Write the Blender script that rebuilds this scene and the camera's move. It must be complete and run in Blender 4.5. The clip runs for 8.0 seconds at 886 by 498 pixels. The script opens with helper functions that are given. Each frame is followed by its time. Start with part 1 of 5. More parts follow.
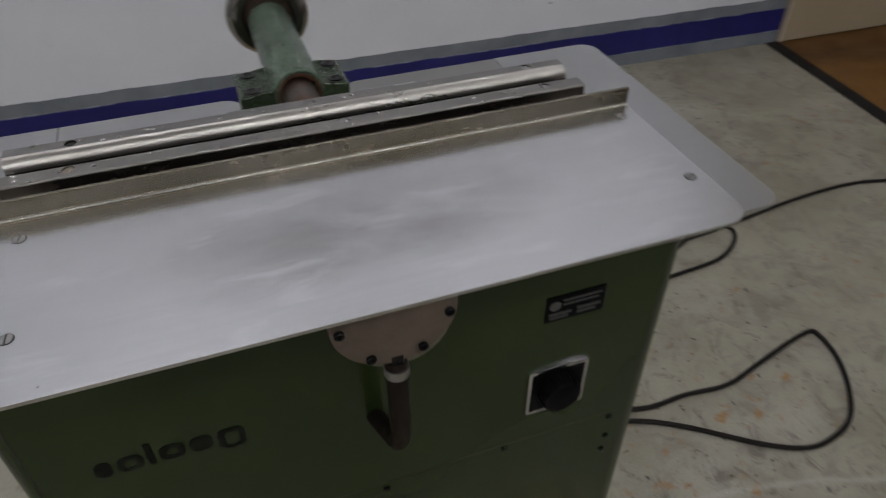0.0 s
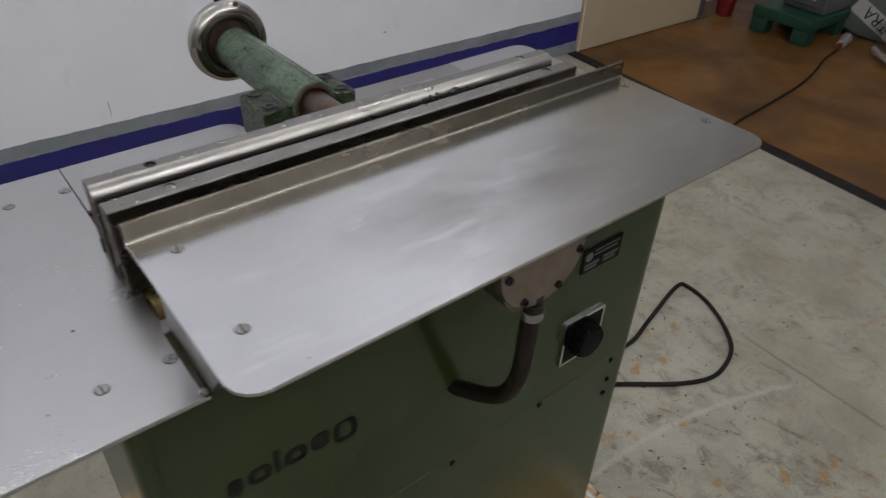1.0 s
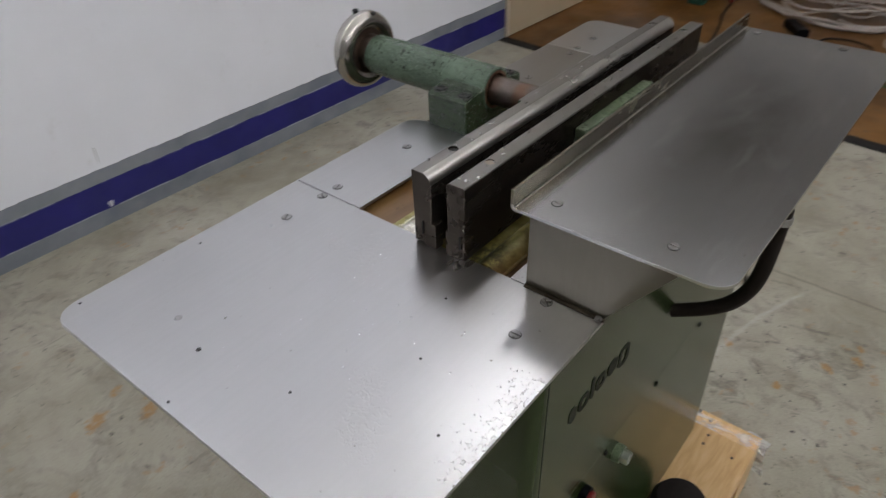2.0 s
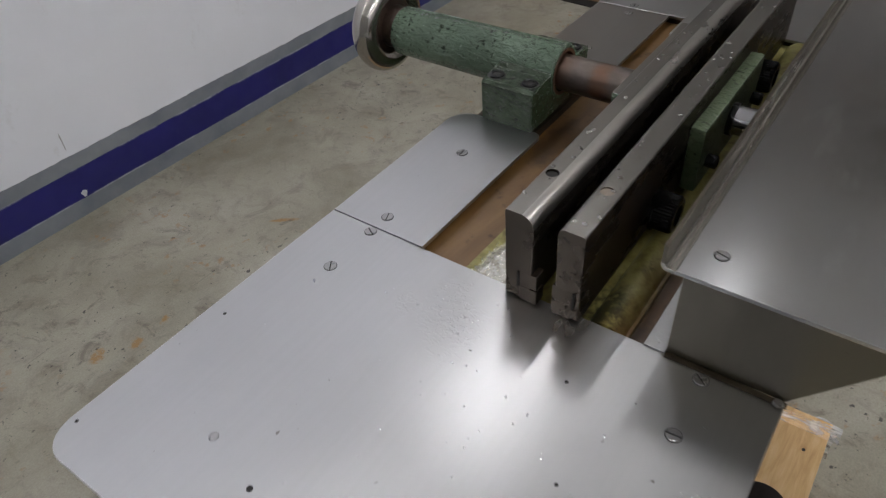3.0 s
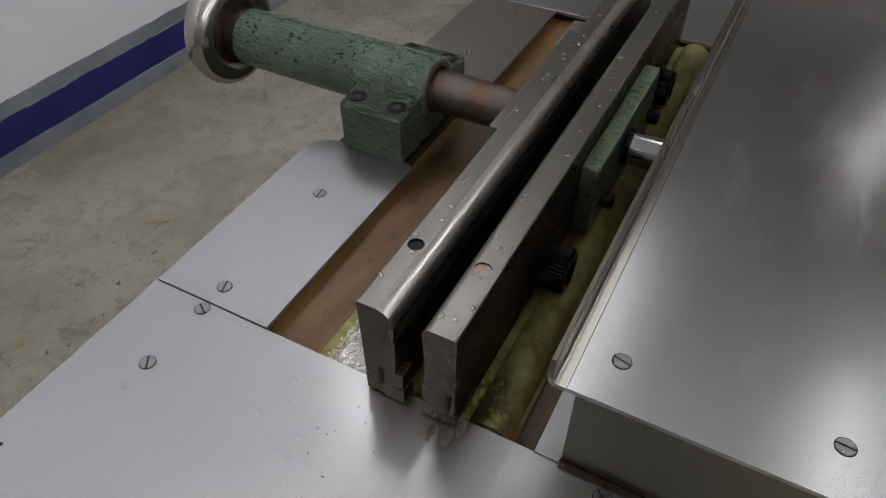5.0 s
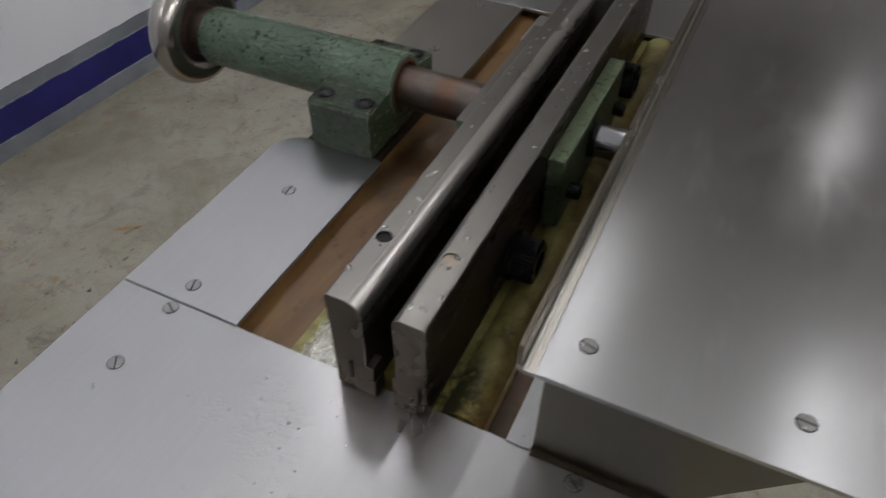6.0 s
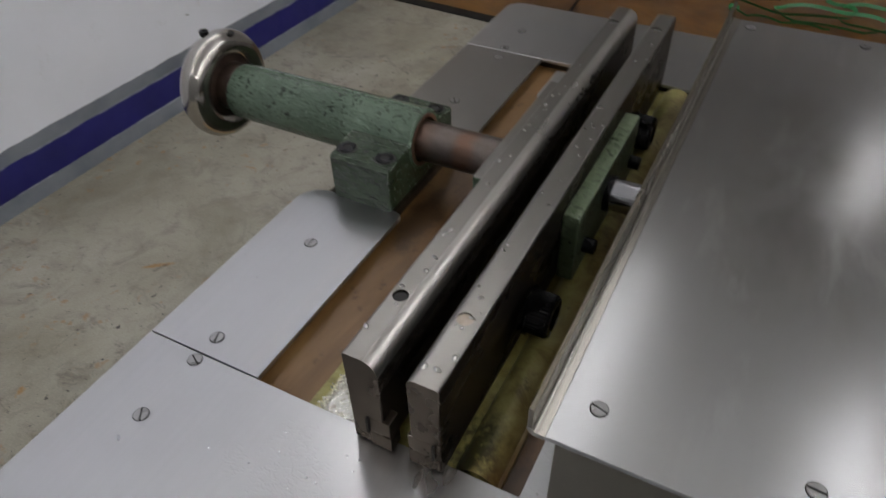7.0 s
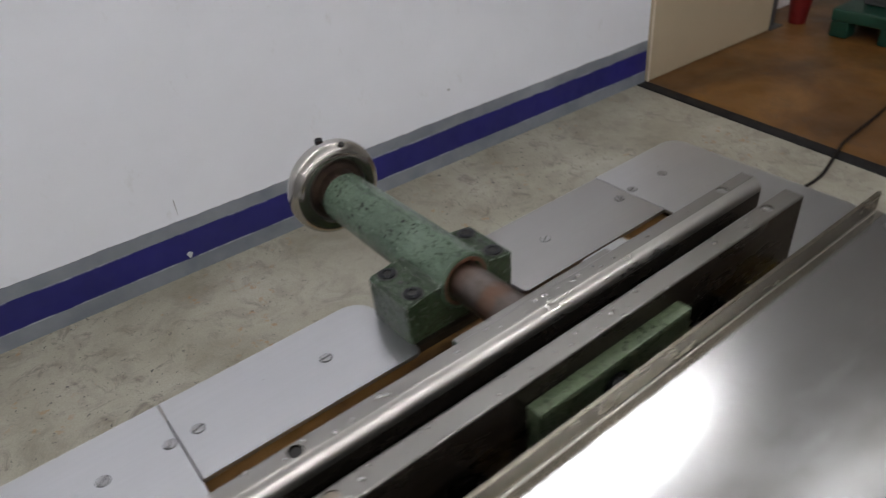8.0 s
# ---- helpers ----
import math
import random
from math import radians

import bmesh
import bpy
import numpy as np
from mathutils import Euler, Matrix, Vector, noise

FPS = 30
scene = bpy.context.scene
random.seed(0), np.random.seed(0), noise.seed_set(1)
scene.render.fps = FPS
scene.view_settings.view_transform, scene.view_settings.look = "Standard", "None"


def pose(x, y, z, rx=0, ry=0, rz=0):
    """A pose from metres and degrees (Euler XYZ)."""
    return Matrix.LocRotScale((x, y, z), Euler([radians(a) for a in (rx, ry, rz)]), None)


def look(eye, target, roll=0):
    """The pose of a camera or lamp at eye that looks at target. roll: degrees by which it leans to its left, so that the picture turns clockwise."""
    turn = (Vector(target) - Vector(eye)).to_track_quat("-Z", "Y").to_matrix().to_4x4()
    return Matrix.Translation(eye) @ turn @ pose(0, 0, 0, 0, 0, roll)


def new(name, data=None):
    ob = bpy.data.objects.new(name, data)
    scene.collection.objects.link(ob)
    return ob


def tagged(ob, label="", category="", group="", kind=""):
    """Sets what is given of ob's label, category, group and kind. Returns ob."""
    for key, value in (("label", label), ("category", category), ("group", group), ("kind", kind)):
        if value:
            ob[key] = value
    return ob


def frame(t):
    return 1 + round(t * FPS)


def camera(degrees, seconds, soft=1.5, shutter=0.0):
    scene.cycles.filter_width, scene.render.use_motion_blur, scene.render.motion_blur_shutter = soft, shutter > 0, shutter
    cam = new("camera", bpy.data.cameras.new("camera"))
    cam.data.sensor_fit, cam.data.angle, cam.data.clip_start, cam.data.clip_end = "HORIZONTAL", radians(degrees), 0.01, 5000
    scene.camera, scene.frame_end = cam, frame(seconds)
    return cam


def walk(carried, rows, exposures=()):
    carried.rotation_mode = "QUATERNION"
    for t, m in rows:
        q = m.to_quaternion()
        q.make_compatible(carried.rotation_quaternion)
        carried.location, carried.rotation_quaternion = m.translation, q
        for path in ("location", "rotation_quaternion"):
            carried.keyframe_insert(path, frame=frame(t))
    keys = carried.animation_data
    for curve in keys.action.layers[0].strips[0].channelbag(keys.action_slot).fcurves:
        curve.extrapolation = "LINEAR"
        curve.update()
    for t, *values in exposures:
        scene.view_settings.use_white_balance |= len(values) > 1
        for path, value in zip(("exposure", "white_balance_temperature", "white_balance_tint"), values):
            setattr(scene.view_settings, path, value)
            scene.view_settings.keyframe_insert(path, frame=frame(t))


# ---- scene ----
cam = camera(64.52, 8.0, soft=1.2, shutter=0.35)
EXPOSURE = [(t, 1.0 + e) for t, e in ((0, -0.34), (0.5, -0.14), (1, 0.14), (1.5, 0.26), (2, 0.34), (3.5, 0.05), (4.5, -0.02), (6.5, -0.04), (7, 0.06), (7.5, 0.25), (8, 0.3))]
PATH = [
    (0, (0.2264, -0.7386, 1.2533), (0.6179, 0.3352, 0.2818), 0.14),
    (0.1, (0.2073, -0.7504, 1.2525), (0.6617, 0.3034, 0.2865), 0.52),
    (0.2, (0.1899, -0.7595, 1.2545), (0.6760, 0.2621, 0.2696), 0.83),
    (0.3, (0.1762, -0.7694, 1.2458), (0.7017, 0.2433, 0.2720), 1.57),
    (0.4, (0.1503, -0.7729, 1.2380), (0.6965, 0.2593, 0.2967), 0.90),
    (0.5, (0.1300, -0.7665, 1.2371), (0.6827, 0.2637, 0.2973), 0.58),
    (0.6, (0.1036, -0.7531, 1.2327), (0.6821, 0.2684, 0.2990), -0.10),
    (0.7, (0.0775, -0.7400, 1.2308), (0.7143, 0.2549, 0.3063), 0.57),
    (0.8, (0.0369, -0.7226, 1.2289), (0.7508, 0.2296, 0.3159), 0.94),
    (0.9, (0.0054, -0.7044, 1.2278), (0.7547, 0.2280, 0.3227), 1.45),
    (1, (-0.0328, -0.6959, 1.2394), (0.7362, 0.2256, 0.3396), 2.59),
    (1.1, (-0.0600, -0.6811, 1.2475), (0.7364, 0.2100, 0.3410), 3.79),
    (1.2, (-0.0970, -0.6647, 1.2482), (0.7093, 0.2081, 0.3327), 3.09),
    (1.3, (-0.1321, -0.6604, 1.2449), (0.7093, 0.1981, 0.3476), 3.34),
    (1.4, (-0.1725, -0.6488, 1.2435), (0.6903, 0.1963, 0.3539), 2.69),
    (1.5, (-0.2169, -0.6285, 1.2491), (0.6713, 0.1840, 0.3542), 2.34),
    (1.6, (-0.2569, -0.6006, 1.2491), (0.5851, 0.2413, 0.3369), -1.33),
    (1.7, (-0.2864, -0.5719, 1.2486), (0.5620, 0.2659, 0.3384), -1.94),
    (1.8, (-0.3199, -0.5521, 1.2472), (0.5443, 0.2873, 0.3536), -2.92),
    (1.9, (-0.3452, -0.5402, 1.2641), (0.5296, 0.2724, 0.3561), -2.59),
    (2, (-0.3646, -0.5136, 1.2538), (0.5621, 0.2574, 0.3611), -1.57),
    (2.1, (-0.3697, -0.5020, 1.2527), (0.5896, 0.2332, 0.3643), -0.56),
    (2.2, (-0.3634, -0.4826, 1.2533), (0.5875, 0.2499, 0.3536), -1.16),
    (3.3, (-0.2301, -0.2859, 1.2180), (0.6503, 0.3798, 0.2023), -3.60),
    (3.4, (-0.2164, -0.2734, 1.2160), (0.6825, 0.3691, 0.2015), -2.15),
    (3.5, (-0.2137, -0.2673, 1.2222), (0.6978, 0.3571, 0.2077), -1.40),
    (3.6, (-0.2010, -0.2659, 1.2194), (0.7183, 0.3550, 0.2098), -1.46),
    (3.7, (-0.1946, -0.2592, 1.2234), (0.7258, 0.3686, 0.2190), -1.40),
    (3.8, (-0.1793, -0.2511, 1.2242), (0.7286, 0.3986, 0.2225), -2.45),
    (3.9, (-0.1689, -0.2527, 1.2236), (0.7520, 0.3909, 0.2299), -2.60),
    (4, (-0.1674, -0.2597, 1.2261), (0.7833, 0.3394, 0.2325), -2.24),
    (4.1, (-0.1621, -0.2667, 1.2248), (0.7881, 0.3022, 0.2132), -1.76),
    (4.2, (-0.1608, -0.2739, 1.2225), (0.7713, 0.2415, 0.1663), -1.10),
    (4.3, (-0.1667, -0.2782, 1.2172), (0.7762, 0.2363, 0.1702), -0.69),
    (4.4, (-0.1727, -0.2890, 1.2167), (0.7666, 0.2280, 0.1676), -0.93),
    (4.5, (-0.1693, -0.2948, 1.2145), (0.7784, 0.2255, 0.1748), -0.47),
    (4.6, (-0.1638, -0.2925, 1.2148), (0.7892, 0.2304, 0.1812), -0.31),
    (4.7, (-0.1474, -0.2943, 1.2151), (0.8013, 0.2183, 0.1724), -0.13),
    (5.8, (-0.1625, -0.2883, 1.2076), (0.7915, 0.1963, 0.1564), 0.07),
    (5.9, (-0.1570, -0.2891, 1.2051), (0.8094, 0.1737, 0.1554), 0.49),
    (6, (-0.1528, -0.3004, 1.2115), (0.8194, 0.1600, 0.1662), 0.47),
    (6.1, (-0.1477, -0.3050, 1.2160), (0.8356, 0.1206, 0.1662), 1.02),
    (6.2, (-0.1446, -0.3149, 1.2109), (0.8426, 0.1307, 0.1731), -0.39),
    (6.3, (-0.1473, -0.3158, 1.2120), (0.8419, 0.1325, 0.1773), -0.33),
    (6.4, (-0.1464, -0.3187, 1.2089), (0.8325, 0.1365, 0.1675), -1.73),
    (6.5, (-0.1482, -0.3234, 1.2046), (0.8379, 0.1276, 0.1682), -0.78),
    (6.6, (-0.1425, -0.3219, 1.2065), (0.8407, 0.1163, 0.1619), -1.39),
    (6.7, (-0.1420, -0.3197, 1.2092), (0.8302, 0.1354, 0.1615), -2.29),
    (6.8, (-0.1457, -0.3155, 1.2166), (0.8358, 0.1675, 0.1903), -1.14),
    (6.9, (-0.1428, -0.3128, 1.2260), (0.8374, 0.1873, 0.2066), -1.68),
    (7, (-0.1478, -0.3045, 1.2312), (0.8426, 0.2239, 0.2363), -1.20),
    (7.1, (-0.1460, -0.3062, 1.2381), (0.8421, 0.2463, 0.2540), -1.70),
    (7.2, (-0.1406, -0.3060, 1.2481), (0.8391, 0.2769, 0.2731), -2.09),
    (7.3, (-0.1337, -0.3052, 1.2491), (0.8471, 0.3006, 0.2894), -1.93),
    (7.4, (-0.1231, -0.3125, 1.2600), (0.8409, 0.3251, 0.3039), -2.69),
    (7.5, (-0.1067, -0.3263, 1.2577), (0.8361, 0.3712, 0.3224), -3.27),
    (7.6, (-0.0874, -0.3336, 1.2554), (0.8202, 0.4255, 0.3333), -3.57),
    (7.7, (-0.0664, -0.3547, 1.2615), (0.7994, 0.4714, 0.3570), -4.63),
    (7.8, (-0.0441, -0.3792, 1.2642), (0.7729, 0.5100, 0.3743), -5.50),
    (7.9, (-0.0105, -0.4047, 1.2651), (0.7308, 0.5589, 0.3904), -5.50),
    (8, (0.0232, -0.4302, 1.2660), (0.7271, 0.5776, 0.4064), -5.47),
]
walk(cam, [(t, look(eye, target, roll)) for t, eye, target, roll in PATH], EXPOSURE)

# ---- light ----
def emitter(name, colour, strength):
    m = bpy.data.materials.new(name)
    m.use_nodes = True
    nt = m.node_tree
    nt.nodes.clear()
    out = nt.nodes.new("ShaderNodeOutputMaterial")
    em = nt.nodes.new("ShaderNodeEmission")
    em.inputs["Color"].default_value = (*colour, 1)
    em.inputs["Strength"].default_value = strength
    nt.links.new(em.outputs[0], out.inputs[0])
    return m


LAMP_POWER, DIM_POWER = 25.5, 14.3
world = bpy.data.worlds.new("world")
scene.world = world
world.use_nodes = True
world.node_tree.nodes["Background"].inputs[0].default_value = (0.6, 0.7, 0.8, 1)
world.node_tree.nodes["Background"].inputs[1].default_value = 0.02
# strengths tuned by row; the two south rows are added, unseen fill
FAINT_TUBE = emitter("weak_fluorescent_tube", (0.975, 0.97, 0.988), 3.8)
DIM_TUBE = emitter("dim_fluorescent_tube", (0.975, 0.97, 0.988), DIM_POWER)
LOW_FILL_TUBE = emitter("low_fill_tube", (0.975, 0.97, 0.988), LAMP_POWER * 0.62)
FAR_TUBE = emitter("far_fluorescent_tube", (0.975, 0.97, 0.988), 5.0)
FILL_TUBE = emitter("fluorescent_tube", (0.975, 0.97, 0.988), LAMP_POWER)

# room frame: origin in the corner where the painted wall ends, x along the wall, y through it
ROOM = pose(2.518, 1.4435, 0, 0, 0, -1.73)
FLOOR = pose(2.518, 1.4435, 0, 0, 0, -4.1)
CEIL = 3.6


# ---- materials ----
class Mat:
    """A small builder round one Principled material."""

    def __init__(self, name, rough=0.5, metal=0.0, coat=0.0):
        self.m = bpy.data.materials.new(name)
        self.m.use_nodes = True
        self.nt = self.m.node_tree
        self.b = self.nt.nodes["Principled BSDF"]
        self.b.inputs["Roughness"].default_value = rough
        self.b.inputs["Metallic"].default_value = metal
        self.b.inputs["Coat Weight"].default_value = coat
        self.pos = self.nt.nodes.new("ShaderNodeNewGeometry").outputs["Position"]

    def node(self, kind, **values):
        n = self.nt.nodes.new(kind)
        for key, value in values.items():
            n.inputs[key.replace("_", " ")].default_value = value
        return n

    def link(self, a, b):
        self.nt.links.new(a, b)

    def coords(self, scale=(1, 1, 1), turn=0.0):
        n = self.nt.nodes.new("ShaderNodeMapping")
        n.inputs["Scale"].default_value = scale
        n.inputs["Rotation"].default_value = (0, 0, radians(turn))
        self.link(self.pos, n.inputs[0])
        return n.outputs[0]

    def noise(self, scale, detail=4.0, rough=0.55, stretch=(1, 1, 1), distort=0.0, turn=0.0):
        n = self.node("ShaderNodeTexNoise", Scale=scale, Detail=detail, Roughness=rough, Distortion=distort)
        self.link(self.coords(stretch, turn), n.inputs["Vector"])
        return n.outputs["Fac"]

    def ramp(self, fac, *stops):
        n = self.nt.nodes.new("ShaderNodeValToRGB")
        el = n.color_ramp.elements
        while len(el) < len(stops):
            el.new(0.5)
        for e, (p, c) in zip(el, stops):
            e.position = p
            e.color = (*c, 1) if isinstance(c, tuple) else (c, c, c, 1)
        self.link(fac, n.inputs[0])
        return n.outputs[0]

    def mix(self, fac, a, b, mode="MIX"):
        n = self.nt.nodes.new("ShaderNodeMix")
        n.data_type, n.blend_type = "RGBA", mode
        for value, slot in ((fac, 0), (a, 6), (b, 7)):
            if isinstance(value, (int, float)):
                n.inputs[slot].default_value = value if slot == 0 else (value, value, value, 1)
            elif isinstance(value, tuple):
                n.inputs[slot].default_value = (*value, 1)
            else:
                self.link(value, n.inputs[slot])
        return n.outputs[2]

    def math(self, op, a, b=0.0):
        n = self.nt.nodes.new("ShaderNodeMath")
        n.operation = op
        for value, slot in ((a, 0), (b, 1)):
            if isinstance(value, (int, float)):
                n.inputs[slot].default_value = value
            else:
                self.link(value, n.inputs[slot])
        return n.outputs[0]

    def sep(self, axis):
        n = self.nt.nodes.new("ShaderNodeSeparateXYZ")
        self.link(self.pos, n.inputs[0])
        return n.outputs["XYZ".index(axis)]

    def colour(self, c):
        if isinstance(c, tuple):
            self.b.inputs["Base Color"].default_value = (*c, 1)
        else:
            self.link(c, self.b.inputs["Base Color"])
        return self

    def rough(self, r):
        self.link(r, self.b.inputs["Roughness"])
        return self

    def bump(self, height, strength=0.3, distance=0.002):
        n = self.node("ShaderNodeBump", Strength=strength, Distance=distance)
        self.link(height, n.inputs["Height"])
        self.link(n.outputs[0], self.b.inputs["Normal"])
        return self

    def relief(self, height, strength, distance):
        """A second, finer relief laid over the bump."""
        n = self.node("ShaderNodeBump", Strength=strength, Distance=distance)
        self.link(height, n.inputs["Height"])
        self.link(self.b.inputs["Normal"].links[0].from_socket, n.inputs["Normal"])
        self.link(n.outputs[0], self.b.inputs["Normal"])

    def edge(self, reach, lo=0.02, hi=0.12):
        """Mask of arrises, for wear and painted glints: where the rounded normal leaves the true one."""
        n = self.nt.nodes.new("ShaderNodeBevel")
        n.samples = 6
        n.inputs["Radius"].default_value = reach
        dot = self.nt.nodes.new("ShaderNodeVectorMath")
        dot.operation = "DOT_PRODUCT"
        geo = self.nt.nodes.new("ShaderNodeNewGeometry")
        self.link(n.outputs[0], dot.inputs[0])
        self.link(geo.outputs["Normal"], dot.inputs[1])
        return self.ramp(self.math("SUBTRACT", 1.0, dot.outputs["Value"]), (lo, 0.0), (hi, 1.0))

    def blob(self, cx, cy, rx, ry, ragged=0.8, scale=30.0, turn=0.0, soft=0.5):
        """Mask of one stain with a ragged edge, seen from above."""
        dx, dy = self.math("SUBTRACT", self.sep("X"), cx), self.math("SUBTRACT", self.sep("Y"), cy)
        c, q = math.cos(radians(turn)), math.sin(radians(turn))
        u = self.math("DIVIDE", self.math("ADD", self.math("MULTIPLY", dx, c), self.math("MULTIPLY", dy, q)), rx)
        v = self.math("DIVIDE", self.math("SUBTRACT", self.math("MULTIPLY", dy, c), self.math("MULTIPLY", dx, q)), ry)
        far = self.math("ADD", self.math("MULTIPLY", u, u), self.math("MULTIPLY", v, v))
        far = self.math("ADD", far, self.math("MULTIPLY", self.math("SUBTRACT", self.noise(scale, 5.0, 0.65), 0.5), 4.0 * ragged))
        return self.ramp(far, (max(0.0, 1.0 - soft) * 0.6, 1.0), (1.0, 0.0))

    def most(self, *masks):
        out = masks[0]
        for m in masks[1:]:
            out = self.math("MAXIMUM", out, m)
        return out

    def set(self, **values):
        for key, value in values.items():
            self.b.inputs[key.replace("_", " ")].default_value = value
        return self


def plain(name, c, rough=0.5, metal=0.0, vary=0.15, scale=60.0, bump=0.08, matt=False):
    k = Mat(name, rough, metal)
    n = k.noise(scale)
    k.colour(k.mix(n, tuple(v * (1 - vary) for v in c), tuple(min(1, v * (1 + vary)) for v in c)))
    k.rough(k.ramp(k.noise(scale * 0.4), (0.3, max(0.02, rough - 0.08)), (0.7, min(1, rough + 0.08))))
    if bump:
        k.bump(n, bump, 0.001)
    if matt:
        k.set(Specular_IOR_Level=0.12)
    return k.m


def steel_sheet(name, rough, tone=0.52, stains=0.5, tint=(1.0, 1.0, 1.01), smudge=None, wet=(), wet_depth=0.34, grain=0.0):
    """Satin, worn machine-table steel: clouding, fine brushing, pits; smudge: a handled, darkened patch; wet: oily patches (cx, cy, rx, ry, turn)."""
    k = Mat(name, rough, 1.0)
    cloud = k.noise(4.0, 5.0, 0.55, (1.0, 1.6, 1), 0.3)
    spots = k.noise(120.0, 2.0, 0.5)
    full, dull = tuple(tone * c for c in tint), tuple(tone * 0.82 * c for c in tint)
    base = k.mix(stains, full, k.ramp(cloud, (0.35, dull), (0.62, full)))
    brushed = k.noise(26.0, 4.0, 0.6, (0.35, 9.0, 1.0), 0.0, 3)
    base = k.mix(k.ramp(brushed, (0.35, 0.0), (0.65, 0.5 * stains)), base, tuple(tone * 0.86 * c for c in tint))
    base = k.mix(k.ramp(spots, (0.20, 1.0), (0.25, 0.0)), base, (tone * 0.45, tone * 0.42, tone * 0.39))
    r = k.ramp(cloud, (0.3, rough + 0.02), (0.7, rough - 0.004))
    if smudge:
        cx, cy, rx, ry = smudge
        hand = k.most(k.blob(cx, cy, rx, ry, 0.4, 9.0, 0, 1.0), k.math("MULTIPLY", k.blob(cx - 0.02, cy - 0.012, rx * 0.55, ry * 0.6, 0.7, 26.0, 0, 1.0), 0.8))
        rubs = k.ramp(k.noise(11.0, 4.0, 0.6, (0.8, 1.3, 1), 0.6), (0.30, 0.1), (0.60, 1.0))
        base = k.mix(k.math("MULTIPLY", k.math("MULTIPLY", hand, rubs), 0.65), base, tuple(tone * 0.48 * c for c in (1.0, 0.95, 0.90)))
        pale = k.math("MULTIPLY", k.ramp(k.noise(16.0, 5.0, 0.6, (0.5, 2.2, 1), 0.3, 20), (0.56, 0.0), (0.66, 1.0)), 0.35)
        base = k.mix(pale, base, tuple(min(1.0, tone * 1.25 * c) for c in tint))
    # arris glints put into the base colour as a brighter edge line
    base = k.mix(k.math("MULTIPLY", k.edge(0.0011), 0.8), base, tuple(min(0.9, tone * 1.7 * c) for c in tint))
    k.colour(base)
    height = k.noise(14.0, 3.0)
    k.rough(r)
    k.bump(height, 0.035, 0.0006)
    if wet:
        film = k.most(*[k.blob(*w[:4], 0.5, 40.0, w[4], 1.0) for w in wet])
        drip = k.ramp(k.math("ADD", k.noise(210.0, 3.0, 0.6, (1.4, 0.8, 1), 0.8), k.math("MULTIPLY", film, 0.07)), (0.54, 0.0), (0.64, 1.0))
        k.relief(k.math("MULTIPLY", film, drip), wet_depth, 0.0007)
    if grain:
        k.relief(k.mix(0.5, k.noise(150.0, 4.0, 0.65, (0.22, 3.0, 1.0), 0.0, 4), k.noise(260.0, 3.0, 0.6)), grain, 0.0003)
    return k.m


def aged_green(name, light, dark, chips=0.5, gloss=0.4, scale=1.0):
    """Oily green machine enamel, chipped to dark primer in many small flakes and worn pale on the arrises."""
    k = Mat(name, gloss)
    big = k.noise(11.0 * scale, 4.0, 0.6)
    base = k.mix(k.ramp(big, (0.3, 0.0), (0.7, 1.0)), dark, light)
    fleck = k.noise(210.0 * scale, 4.0, 0.6, (1, 0.6, 1), 0.3)
    where = k.math("MULTIPLY", k.ramp(fleck, (0.55, 0.0), (0.61, 1.0)), k.ramp(k.noise(26.0 * scale, 4.0), (0.40, 0.15), (0.60, 1.0)))
    base = k.mix(k.math("MULTIPLY", where, chips * 0.95), base, (0.010, 0.015, 0.009))
    pale = k.ramp(k.noise(150.0 * scale, 3.0), (0.68, 0.0), (0.74, 1.0))
    base = k.mix(k.math("MULTIPLY", pale, chips * 0.35), base, (0.30, 0.38, 0.30))
    rim = k.math("MULTIPLY", k.edge(0.0016), k.ramp(k.noise(120.0, 4.0, 0.7), (0.44, 0.0), (0.58, 1.0)))
    base = k.mix(k.math("MULTIPLY", rim, 0.8), base, (0.34, 0.40, 0.33))
    k.colour(base)
    k.link(k.ramp(where, (0.0, 0.5), (1.0, 0.08)), k.b.inputs["Specular IOR Level"])
    k.rough(k.ramp(fleck, (0.3, gloss - 0.03), (0.7, gloss + 0.10)))
    lumps = k.noise(120.0 * scale, 4.0, 0.6, (1.2, 0.6, 1.2), 0.6)
    k.bump(k.math("SUBTRACT", lumps, k.math("MULTIPLY", where, 0.25)), 1.0 if chips > 0.95 else 0.6, 0.0036)
    return k.m


